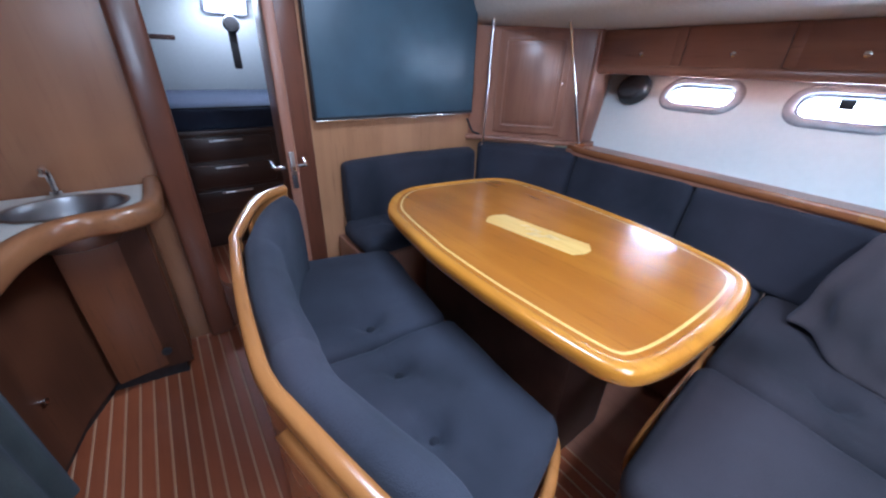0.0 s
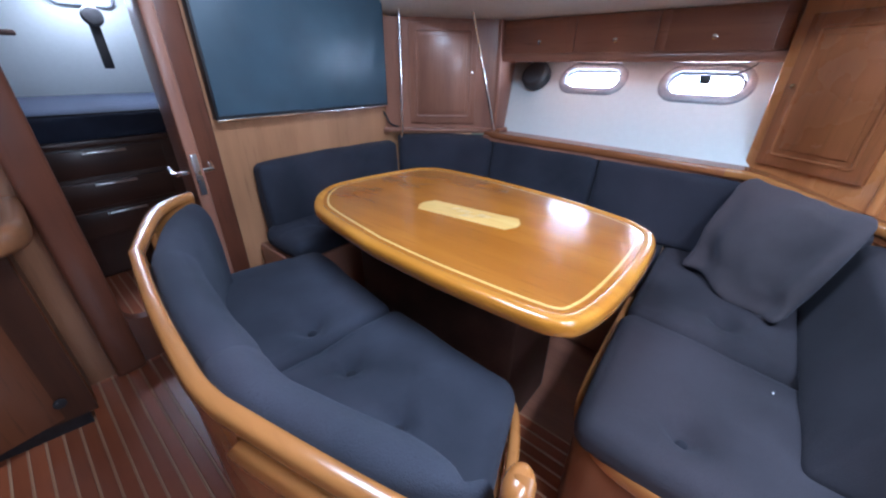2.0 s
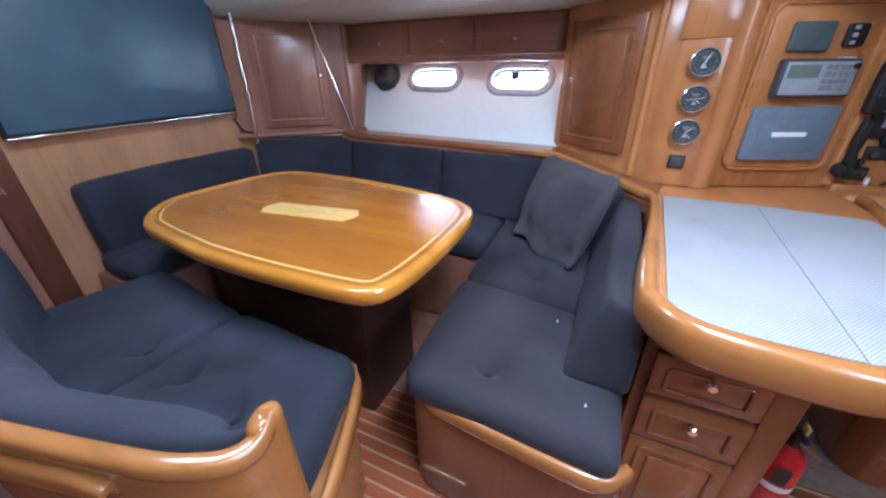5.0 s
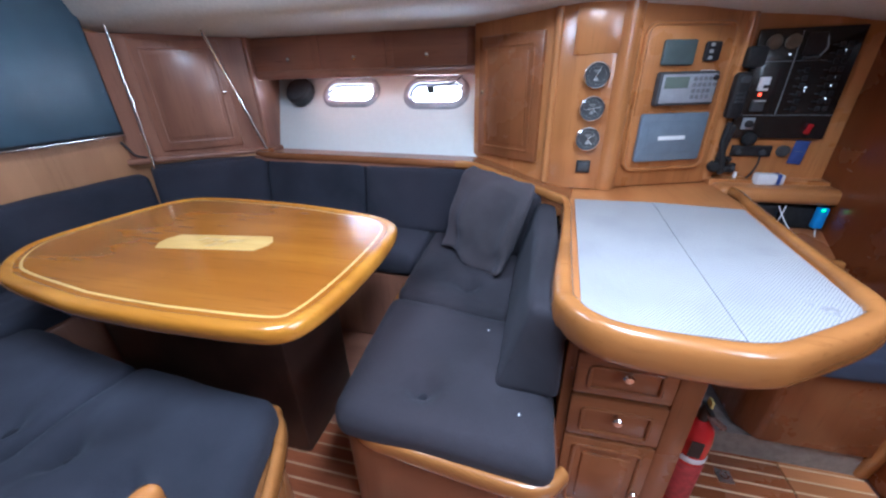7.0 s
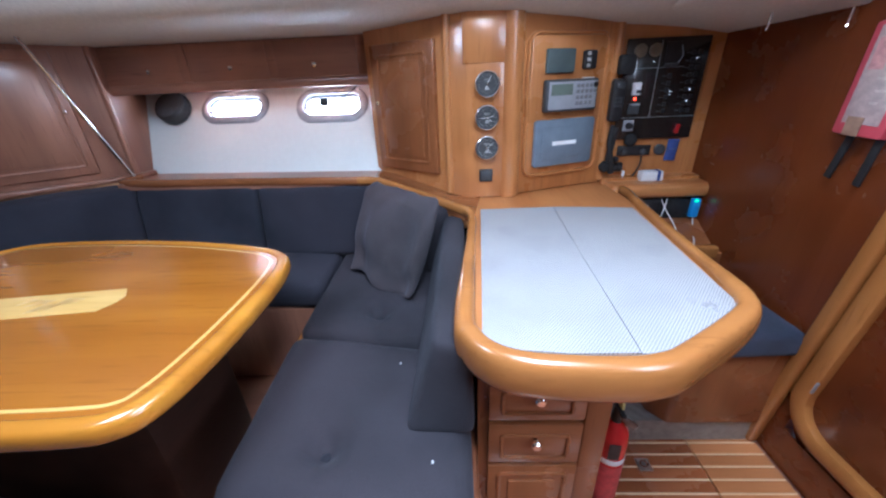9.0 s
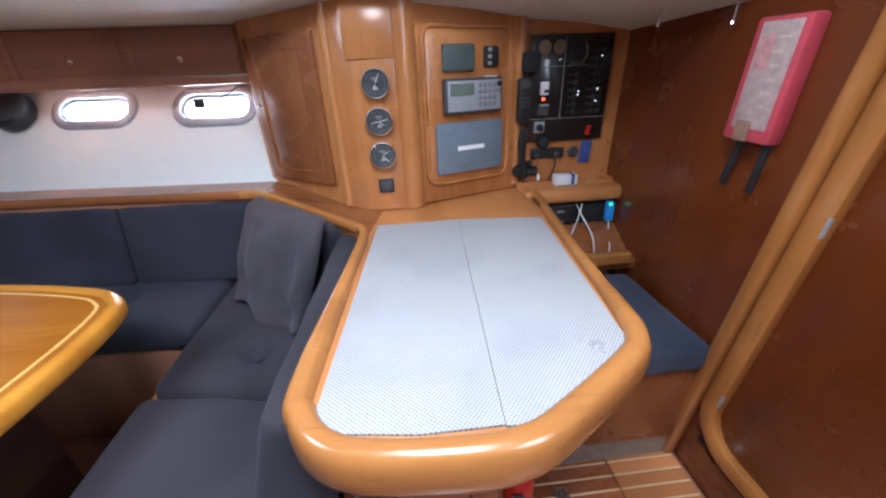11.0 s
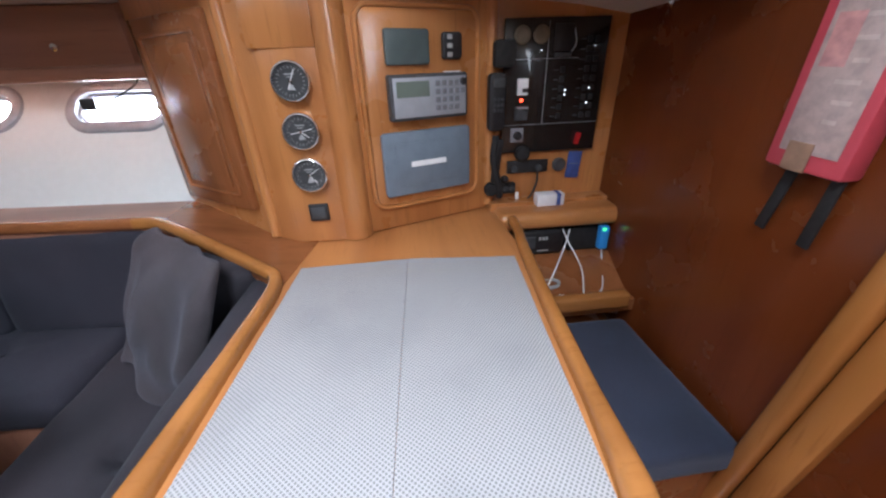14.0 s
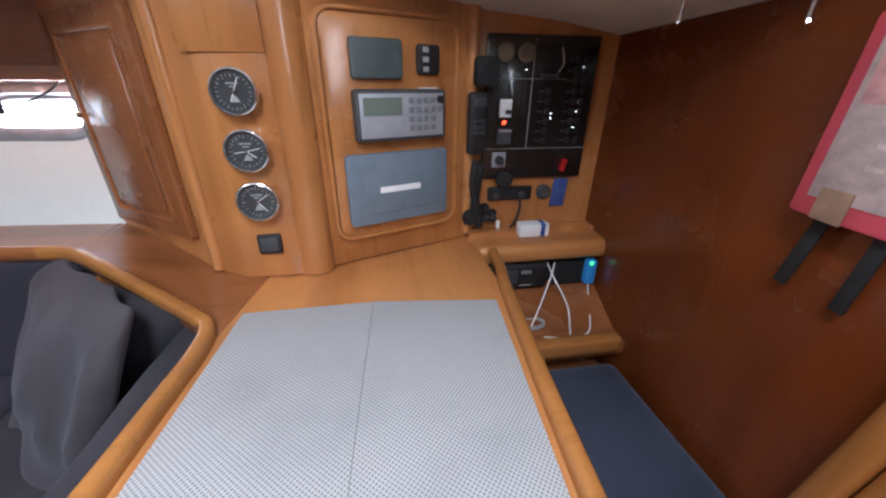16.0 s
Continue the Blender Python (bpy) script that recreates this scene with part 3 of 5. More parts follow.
# ---------------------------------------------------------------- passage door and forward cabin
jamb = tagged(new("door_1"), "dark wooden door frame with an open door leaf", "door", kind="structure")
part("jamb", box(0.315, 1.955, 0.0, 0.42, 2.06, 1.9, 0.016, 3), jamb_wood, jamb)
part("jamb", box(0.845, 1.975, 0.0, 0.95, 2.06, 1.9, 0.012, 3), jamb_wood, jamb)
leaf = part("leaf", prism([(0.737, 1.668), (0.777, 1.662), (0.838, 2.045), (0.798, 2.051)], 0.03, 1.86, 0.008), mahogany, jamb, "open brown door leaf seen edge on")
part("lock_plate", box(0.747, 1.657, 0.785, 0.767, 1.668, 0.930, 0.002), steel, leaf)
for sx in (-1, 1):
    part("handle", cord([(0.762, 1.70, 0.862), (0.762 + sx * 0.045, 1.70, 0.862), (0.762 + sx * 0.062, 1.72, 0.860), (0.772 + sx * 0.068, 1.79, 0.867)], 0.008), chrome, leaf, "curved chrome lever")
sill = prism([(0.95, 0.0), (0.95, 0.213)] + [(0.49 - 0.075 * math.sin(radians(15 * k)), 0.288 - 0.075 * math.cos(radians(15 * k))) for k in range(7)] + [(0.415, 0.30), (0.415, 0.0)], 0, 0.05)
sill.transform(Matrix(((1, 0, 0, 0), (0, 0, 1, 1.998), (0, 1, 0, 0), (0, 0, 0, 1))))
bmesh.ops.recalc_face_normals(sill, faces=list(sill.faces))
part("sill", sill, jamb_wood, jamb, "raised dark sill with a rounded corner")
part("lintel", box(0.36, 1.97, 1.86, 0.95, 2.06, 2.0, 0.008), mahogany, jamb)

tagged(part("wall_forward_cabin", joined(box(-0.3, 4.4, 0, 1.9, 4.46, 2.0), box(1.84, 2.08, 0, 1.9, 4.4, 2.0), box(-0.34, 2.08, 0, -0.28, 4.4, 2.0)), vinyl, smooth=False), "white lined walls of the forward cabin", "wall", kind="structure")


def sloping_lining():
    bm = bmesh.new()
    a = [(-0.28, 4.1, 0.9), (1.84, 4.1, 0.9), (1.84, 3.55, 1.62), (-0.28, 3.55, 1.62), (1.84, 2.05, 1.75), (-0.28, 2.05, 1.75)]
    v = [bm.verts.new(p) for p in a]
    bm.faces.new((v[0], v[1], v[2], v[3]))
    bm.faces.new((v[3], v[2], v[4], v[5]))
    r = bmesh.ops.extrude_face_region(bm, geom=list(bm.faces))
    for e in r["geom"]:
        if isinstance(e, bmesh.types.BMVert):
            e.co += Vector((0, 0.05, 0.05))
    return bm


tagged(part("ceiling_forward_cabin", sloping_lining(), vinyl, smooth=False), "white sloping lining of the forward cabin", "ceiling", kind="structure")
fh = tagged(new("window_3"), "small bright hatch in the forward cabin's lining", "window", kind="structure")
M = facing(0.955, 3.566, 1.591, 0, -1, 37.4)
part("frame", ring(M, 0.26, 0.115, 0.012, 0.022, 0.015), alu, fh)
part("pane", plate(M @ pose(0, 0.006, 0), 0.255, 0.11, 0.012), glow("hatch_sky_glow", (0.95, 0.97, 1.0), 3.5), fh, "bright pane lit by the sky")
hk = thing("cabin_fan", "dark fan hanging on the forward cabin's lining", "fan")
part("arm", box(0.915, 3.42, 1.18, 0.965, 3.45, 1.50, 0.008), black, hk)
part("cage", lathe([(0, 0), (0.045, 0.0), (0.055, 0.015), (0.045, 0.03), (0, 0.035)], pose(0.94, 3.42, 1.46, 90, 0, 0), 20), black, hk)
gr = thing("grab_bar", "short dark wooden grab bar on the lining", "rail")
part("bar", box(0.38, 3.52, 1.345, 0.60, 3.56, 1.375, 0.008), darkened_wood, gr)

berth = thing("berth", "raised berth with dark drawers below", "bed")
# Base and drawers darkened in colour to stay unlit under the cabin lamp.
part("base", box(-0.2, 3.05, 0.0, 1.84, 4.05, 0.80, 0.006), darkened_wood, berth)
part("fiddle", box(-0.2, 3.02, 0.785, 1.84, 3.06, 0.825, 0.012), darkened_wood, berth)
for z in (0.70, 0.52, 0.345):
    d = part("drawer", box(0.46, 3.03, z - 0.075, 0.98, 3.052, z + 0.075, 0.006), darkened_wood, berth)
    part("handle", box(0.60, 3.015, z + 0.050, 0.80, 3.032, z + 0.062, 0.004), steel, d, "pale handle strip")
mat = thing("mattress", "navy blue mattress on the berth", "mattress")
part("cover", soft([(-0.2, 3.06, 0.80), (1.82, 3.06, 0.80), (1.82, 4.05, 0.80), (-0.2, 4.05, 0.80)], [(-0.2, 3.06, 0.97), (1.82, 3.06, 0.97), (1.82, 4.05, 1.0), (-0.2, 4.05, 1.0)], 0.05, 12, 0.03), navy_blue, mat)

part("piping", cord([(-0.19, 3.064, 0.955), (0.3, 3.055, 0.958), (0.9, 3.052, 0.958), (1.4, 3.055, 0.958), (1.81, 3.064, 0.955)], 0.006), button_navy, mat)

# ---------------------------------------------------------------- galley corner
gal = thing("galley_unit", "brown curved galley cabinet with a rounded wooden rim", "cabinet")
front = glide([(0.288, 1.98, 0), (0.285, 1.73, 0), (0.262, 1.645, 0), (0.200, 1.605, 0), (0.115, 1.608, 0), (0.035, 1.555, 0), (-0.012, 1.450, 0), (-0.034, 1.28, 0), (-0.05, 1.05, 0), (-0.07, 0.80, 0)], 5)
outline = [(p.x, p.y) for p in front] + [(-1.39, 0.80), (-1.39, 1.98)]


def holed(outline, mid, rx, ry, z):
    """A flat top with an oval hole."""
    bm = bmesh.new()
    loops = [[bm.verts.new((x, y, z)) for x, y in outline], [bm.verts.new((mid[0] + rx * math.cos(2 * math.pi * k / 32), mid[1] + ry * math.sin(2 * math.pi * k / 32), z)) for k in range(32)]]
    for lp in loops:
        for a, b in zip(lp, lp[1:] + lp[:1]):
            bm.edges.new((a, b))
    bmesh.ops.triangle_fill(bm, use_beauty=True, edges=list(bm.edges))
    r = bmesh.ops.extrude_face_region(bm, geom=list(bm.faces))
    for e in r["geom"]:
        if isinstance(e, bmesh.types.BMVert):
            e.co.z -= 0.03
    return bm


part("worktop", holed(outline, (0.06, 1.79), 0.150, 0.117, 0.795), stone, gal, "speckled white worktop")
part("rim", sweep([(p.x, p.y, 0.79) for p in front], oval(0.055, 0.075, 3.0, 14, 0.0, -0.005)), galley_rim_wood, gal, "rounded varnished wooden rim")
inset = [(0.235, 1.98), (0.235, 1.74), (-0.02, 1.78), (-0.10, 1.60), (-0.17, 1.30), (-0.19, 0.84), (-1.38, 0.84), (-1.38, 1.98)]
carcass = prism(inset, 0.07, 0.765, 0.0)
bmesh.ops.delete(carcass, geom=[f for f in carcass.faces if f.calc_center_median().z > 0.76], context="FACES")
part("body", carcass, galley_side_shaded, gal)
part("plinth", prism([(x - 0.03, y + (0.03 if y < 1.9 else 0)) for x, y in inset], 0.0, 0.07), black, gal)
part("front_panel", plate(facing(0.112, 1.762, 0.39, 0.15, -1), 0.255, 0.62, 0.014, 0.006), galley_front_shaded, gal, "plain brown access panel")
part("knob", lathe([(0.005, 0), (0.005, 0.010), (0.010, 0.014), (0.011, 0.020), (0, 0.024)], facing(-0.128, 1.48, 0.31, 0.97, -0.23) @ pose(0, 0, 0, 90, 0, 0), 14), chrome, gal, "small bright knob")
part("catch", lathe([(0.018, 0), (0.018, 0.006), (0.010, 0.008), (0, 0.008)], facing(0.16, 1.741, 0.16, 0.15, -1) @ pose(0, 0, 0, 90, 0, 0), 16), black, gal)
sink = thing("sink", "round stainless steel sink set in the worktop", "sink")
part("bowl", lathe([(0.165, 0.004), (0.158, 0.008), (0.150, 0.004), (0.144, -0.02), (0.138, -0.09), (0.110, -0.125), (0.03, -0.13), (0, -0.131)], pose(0.06, 1.79, 0.795) @ Matrix.Diagonal((1.0, 0.78, 1.0, 1.0)), 36), sink_steel, sink)
tow = thing("towel", "dark grey-green cloth hanging from the galley rim", "towel")


def hanging_cloth():
    bm, rows = bmesh.new(), []
    for a in range(17):
        z = 0.765 - 0.62 * a / 16
        row = []
        for b in range(23):
            f = b / 22
            y = 1.02 + 0.27 * f + 0.05 * (a / 16) * (f - 0.5)
            row.append(bm.verts.new((-0.100 + 0.010 * math.sin(17 * f + 0.6) * (0.4 + a / 16) + 0.015 * a / 16, y, z - 0.012 * math.sin(9 * f))))
        rows.append(row)
    for p, q in zip(rows, rows[1:]):
        for k in range(22):
            bm.faces.new((p[k], p[k + 1], q[k + 1], q[k]))
    r = bmesh.ops.extrude_face_region(bm, geom=list(bm.faces))
    for e in r["geom"]:
        if isinstance(e, bmesh.types.BMVert):
            e.co.x -= 0.006
    return bm


part("cloth", hanging_cloth(), towel_cloth, tow)
tap = thing("tap", "small chrome tap behind the sink", "tap")
part("spout", cord([(0.02, 1.955, 0.795), (0.02, 1.955, 0.86), (0.02, 1.94, 0.90), (0.02, 1.90, 0.90), (0.02, 1.885, 0.885)], 0.010), chrome, tap)
part("lever", tube((0.02, 1.955, 0.80), (0.02, 1.955, 0.815), 0.018), chrome, tap)

# ---------------------------------------------------------------- free-standing bench
RIM = glide([(0.70, 1.605, 0.80), (0.625, 1.565, 0.80), (0.56, 1.475, 0.80), (0.472, 1.25, 0.80), (0.458, 1.19, 0.80), (0.428, 0.95, 0.80), (0.411, 0.72, 0.80), (0.413, 0.635, 0.80), (0.425, 0.575, 0.80), (0.452, 0.46, 0.80), (0.485, 0.345, 0.792), (0.508, 0.295, 0.785), (0.535, 0.265, 0.776), (0.565, 0.255, 0.776), (0.592, 0.262, 0.792)], 6)
bench = thing("bench", "curved free-standing bench of varnished wood", "bench")
part("rail", sweep(RIM, lambda i: oval(0.028 + 0.016 * max(0.0, 1 - abs(i - 9) / 9), 0.032, 3.0, 14, -0.003, 0.004)), rail_wood, bench, "golden varnished top rail")
# Darker door wood on the panel stands in for the shadow it lies in.
part("panel", sweep([(p.x, p.y, 0) for p in RIM], [(-0.007, 0.0), (0.006, 0.0), (0.006, 0.728), (-0.007, 0.728)]), cherry_door, bench)
for a, b, low in ((0, 14, 0.71), (18, 47, 0.71), (57, len(RIM) - 1, 0.02)):
    part("rail_web", sweep([(p.x, p.y, p.z - 0.805) for p in RIM[a:b + 1]], [(-0.009, low + 0.012), (0.007, low + 0.012), (0.007, 0.795), (-0.009, 0.795)]), rail_wood, bench)
part("seat_base", prism([(0.64, 0.31), (0.90, 0.42), (0.985, 0.50), (1.02, 1.50), (0.80, 1.60), (0.62, 1.53), (0.50, 1.2), (0.45, 0.9), (0.46, 0.6), (0.53, 0.34)], 0.0, 0.385, 0.012), cherry_z, bench)
part("seat_trim", sweep(glide([(0.635, 0.292, 0.40), (0.76, 0.34, 0.40), (0.91, 0.41, 0.40), (0.985, 0.475, 0.40), (1.005, 0.60, 0.40), (1.03, 1.50, 0.40)], 6), oval(0.03, 0.06, 3)), rail_wood, bench)



def grab_board(a, b, out, z0, z1):
    """A lower grab rail outside the bench back, rounded off at both ends."""
    run = RIM[a:b + 1]

    def section(i):
        e = min(i, b - a - i) / 2.0
        k = math.sqrt(max(0.0, 1 - (1 - min(1.0, e)) ** 2)) * 0.75 + 0.25
        m, hh = z1 - (z1 - z0) * 0.5, (z1 - z0) * k
        return [(u - out, z + m) for u, z in oval(0.026, hh, 3.2, 14)]

    return sweep([(p.x, p.y, p.z - 0.80) for p in run], section)


part("grab_board", grab_board(47, 57, 0.014, 0.732, 0.780), rail_wood, bench, "pale varnished lower grab rail")
bs = thing("bench_seat_cushion", "navy buttoned seat cushions on the curved bench", "cushion")


def tufted(q, z0, z1, dim, seed, owner, name, stuff=None):
    """A buttoned seat cushion: deep tufts with creases that run out from them."""
    creases = [(du + s * k * 0.055, dt + 0.02 * k * e, 0.022, 0.007 - 0.0008 * k) for du, dt, _, _ in dim for s, e in ((1, 1), (-1, 0.6), (0.3, -2.2), (-0.2, 2.4)) for k in range(1, 6)]
    part(name, soft([(*p, z0) for p in q], [(*p, z1) for p in q], 0.046, 44, 0.015, tuple(dim) + tuple(creases), 0.006, seed), stuff or navy, owner)
    for du, dt, _, deep in dim:
        a = Vector(q[0]).lerp(Vector(q[1]), du).lerp(Vector(q[3]).lerp(Vector(q[2]), du), dt)
        # The button's near-black colour supplies the tuft's shade.
        part("button", lathe([(0.017, 0), (0.015, 0.006), (0.009, 0.010), (0, 0.011)], pose(a.x, a.y, z1 + 0.013 - deep), 14), button_navy, owner, "cloth-covered button, darkened for the shade in its tuft")


tufted([(0.50, 0.98), (1.010, 0.94), (1.085, 1.50), (0.66, 1.62)], 0.385, 0.495, ((0.485, 0.155, 0.055, 0.052),), 1.0, bs, "cushion")
tufted([(0.55, 0.30), (0.985, 0.452), (1.018, 0.935), (0.47, 0.975)], 0.385, 0.495, ((0.40, 0.41, 0.055, 0.056), (0.49, 0.78, 0.055, 0.056)), 2.0, bs, "cushion")
bb = thing("bench_back_cushion", "navy curved back cushion along the bench rail", "cushion")
prof_back = [(p.x, p.y) for p in glide([(0.018, 0.02, 0), (0.018, 0.16, 0), (0.019, 0.29, 0), (0.026, 0.332, 0), (0.046, 0.350, 0), (0.074, 0.346, 0), (0.097, 0.325, 0), (0.110, 0.285, 0), (0.115, 0.15, 0), (0.120, 0.02, 0)], 4)]


def back_roll(path, seed, first):
    """A length of the back cushion, rounded at its seam end and thinning out at the other."""
    far = [0.0]
    for a, b in zip(path, path[1:]):
        far.append(far[-1] + (b - a).length)

    def section(i):
        e = far[-1] - far[i]
        k = 1.0 if first else 0.34 + 0.66 * math.sin(math.pi / 2 * min(1.0, e / 0.17))
        d = 1.0 if first else 0.88 + 0.12 * math.sin(math.pi / 2 * min(1.0, e / 0.20))
        return [(0.008 + (u - 0.018) * k * 1.12, v * d) for u, v in prof_back]

    bm = sweep([(p.x, p.y, 0.445) for p in path], section)
    bm.verts.ensure_lookup_table()
    q, k = len(prof_back), len(path)
    for i in range(k):
        e = (far[-1] - far[i] if first else far[i]) / 0.03
        s = 0.955 + 0.045 * math.sqrt(max(0.0, 1 - (1 - min(1.0, e)) ** 2))
        row = bm.verts[i * q:(i + 1) * q]
        mid = sum((v.co for v in row), Vector()) / q
        for v in row:
            c = mid + (v.co - mid) * s
            v.co = c + Vector((noise.noise(c * 7 + Vector((seed, 0, 0))), noise.noise(c * 7 + Vector((0, seed, 0))), noise.noise(c * 8))) * 0.006
    return bm


part("cushion", back_roll(RIM[3:36], 1.5, True), navy, bb)
part("cushion", back_roll(RIM[35:54] + glide([RIM[54], (0.473, 0.392, 0.79), (0.507, 0.337, 0.785), (0.548, 0.292, 0.775), (0.590, 0.282, 0.770)], 5), 1.5, False), navy, bb)
post = joined(tube((0, 0, 0.0), (0, 0, 0.785), 0.021, 20), lathe([(0.021, 0), (0.0205, 0.008), (0.017, 0.016), (0.010, 0.021), (0, 0.023)], pose(0, 0, 0.785), 20))
post.transform(pose(0.589, 0.263, 0, 0, 0, 14) @ Matrix.Diagonal((1.45, 0.92, 1.0, 1.0)))
part("end_post", post, rail_wood_z, bench, "rounded end of the bench side")

# ---------------------------------------------------------------- saloon table
table = thing("saloon_table", "golden varnished wooden saloon table with rounded corners", "table")
OUT = glide([(0.905, 0.98, 0), (0.955, 1.28, 0), (1.0, 1.395, 0), (1.09, 1.495, 0), (1.21, 1.555, 0), (1.40, 1.545, 0), (1.62, 1.50, 0), (1.72, 1.45, 0), (1.775, 1.35, 0), (1.785, 1.10, 0), (1.755, 0.75, 0), (1.69, 0.45, 0), (1.635, 0.335, 0), (1.56, 0.285, 0),
             (1.40, 0.265, 0), (1.15, 0.27, 0), (0.99, 0.295, 0), (0.925, 0.345, 0), (0.905, 0.45, 0), (0.895, 0.70, 0)], 5)
OUT = OUT + glide([(0.895, 0.70, 0), (0.898, 0.85, 0), (0.905, 0.98, 0)], 3)[1:-1]
OUT2 = [(p.x + 0.036 * max(0.0, (1.45 - p.x) / 0.55), p.y + 0.028 * max(0.0, (0.9 - p.y) / 0.63)) for p in OUT]
cx, cy = 1.34, 0.90


def inner(pts, d):
    out, k = [], len(pts)
    for i in range(k):
        a, b = Vector(pts[i - 1]), Vector(pts[(i + 1) % k])
        t = (b - a).normalized()
        nrm = Vector((-t.y, t.x))
        if nrm.dot(Vector((cx, cy)) - Vector(pts[i])) < 0:
            nrm = -nrm
        out.append((pts[i][0] + nrm.x * d, pts[i][1] + nrm.y * d))
    return out


part("edge", sweep([(x, y, 0.719) for x, y in inner(OUT2, 0.022)], oval(0.044, 0.048, 2.8, 16), closed=True), table_edge, table, "rounded golden edge moulding")
part("top", prism(inner(OUT2, 0.032), 0.700, 0.7385, 0.0), table_wood, table)
part("stringing", prism(inner(OUT2, 0.052), 0.735, 0.7395, 0.0), maple, table, "pale inlaid line")
part("field", prism(inner(OUT2, 0.060), 0.735, 0.7402, 0.0), table_wood, table)
# centre inlay: an oblong with bowed ends
u, v = Vector((0.045, -0.345)), Vector((0.112, 0.012))
mid = Vector((1.332, 0.885))
inl = []
for a, b in ((-0.5, -0.5), (-0.57, -0.15), (-0.57, 0.15), (-0.5, 0.5), (0.5, 0.5), (0.57, 0.15), (0.57, -0.15), (0.5, -0.5)):
    p = mid + u * a + v * b
    inl.append((p.x, p.y))
part("inlay", prism(inl, 0.737, 0.7410, 0.0), maple, table, "pale maple inlay plaque with a dark bird-like mark")
for a, b, c, d in ((-0.05, 0.10, -0.20, -0.02), (-0.13, 0.02, -0.02, 0.12), (0.08, 0.24, -0.05, 0.10), (-0.22, -0.12, 0.05, 0.16)):
    pts = []
    for s, t in ((a, c), (b, c + 0.06), (b + 0.03, d), (a + 0.05, d + 0.05)):
        p = mid + u * s + v * t * 1.6
        pts.append((p.x, p.y))
    part("mark", prism(pts, 0.7405, 0.7413), plain("faint_inlay_mark", (0.56, 0.35, 0.11), 0.3, 0, 0.2), table)
# Pedestal and apron take the near-black wood as shade beneath the top.
part("pedestal", prism([(1.15, 0.55), (1.48, 0.55), (1.52, 1.30), (1.15, 1.30)], 0.0, 0.70, 0.02), darkened_wood, table, "wooden pedestal, coloured near black for the shade under the top")
part("apron", prism([(1.02, 0.42), (1.58, 0.42), (1.64, 1.38), (1.05, 1.42)], 0.64, 0.702, 0.015), darkened_wood, table)

# ---------------------------------------------------------------- settee round the table
settee = thing("settee", "built-in U-shaped settee base of brown wood", "settee")
part("aft_base", prism([(0.985, 0.235), (0.975, 0.10), (0.96, -0.20), (0.99, -0.262), (2.3, -0.262), (2.3, 0.36), (1.75, 0.36), (1.10, 0.315), (1.02, 0.29)], 0.0, 0.385, 0.015), settee_shaded_wood, settee)
part("outboard_base", prism([(1.82, 0.36), (2.4, 0.36), (2.4, 1.98), (1.02, 1.98), (1.02, 1.62), (1.82, 1.58)], 0.0, 0.385, 0.015), mahogany, settee)
part("trim", sweep(glide([(1.70, 0.35, 0.40), (1.15, 0.325, 0.40), (1.055, 0.283, 0.40), (0.997, 0.225, 0.40), (0.975, 0.10, 0.40), (0.948, -0.15, 0.40), (0.958, -0.225, 0.40), (1.0, -0.268, 0.40)], 6), oval(0.03, 0.055, 3)), rail_wood, settee, "rounded varnished trim under the cushion")
part("kick_strip", box(0.955, 0.10, 0.16, 0.963, 0.24, 0.165), brass, settee)

def seat_cushion(lo, hi, dim, seed, label):
    c = thing("seat_cushion", label, "cushion", "settee seat cushions")
    tufted(hi, 0.385, 0.492, dim, seed, c, "cover", worn_navy if seed < 4.5 else navy)


q = [(0.943, -0.245), (1.435, -0.240), (1.525, 0.335), (0.978, 0.308)]
seat_cushion(q, q, ((0.26, 0.60, 0.055, 0.058),), 3.0, "navy buttoned seat cushion on the aft end of the settee")
q = [(1.441, -0.235), (2.22, -0.235), (2.22, 0.34), (1.531, 0.335)]
seat_cushion(q, q, ((0.20, 0.53, 0.055, 0.056),), 4.0, "navy seat cushion in the settee's aft corner")
q = [(1.80, 0.35), (2.25, 0.35), (2.30, 1.05), (1.82, 1.05)]
seat_cushion(q, q, ((0.5, 0.5, 0.065, 0.038),), 5.0, "navy seat cushion along the hull side")
q = [(1.82, 1.06), (2.30, 1.06), (2.20, 1.60), (1.80, 1.60)]
seat_cushion(q, q, ((0.5, 0.5, 0.065, 0.038),), 6.0, "navy seat cushion along the hull side")
q = [(1.03, 1.60), (1.95, 1.60), (1.95, 1.92), (1.03, 1.92)]
seat_cushion(q, q, ((0.25, 0.5, 0.065, 0.038), (0.75, 0.5, 0.065, 0.038)), 7.0, "navy seat cushion below the television")


def back_cushion(lo, hi, z0, z1, seed, label, r=0.035, zt=None):
    c = thing("back_cushion", label, "cushion", "settee back cushions")
    part("cover", soft([(*p, z0) for p in lo], [(*p, zt or z1) for p in hi], r, 18, 0.012, (), 0.005, seed), worn_navy if seed < 9 else navy, c)
    return c


back_cushion([(1.125, -0.255), (2.10, -0.255), (2.10, -0.11), (1.135, -0.09)], [(1.125, -0.25), (2.05, -0.25), (2.05, -0.175), (1.165, -0.165)], 0.49, 0.745, 8.0, "navy wedge-shaped back cushion against the chart table", 0.022)
back_cushion([(1.97, -0.19), (2.16, 0.10), (2.05, 0.16), (1.88, -0.12)], [(1.915, -0.205), (2.12, 0.105), (2.055, 0.15), (1.87, -0.15)], 0.49, 0.790, 8.5, "navy back cushion in the settee's aft corner")
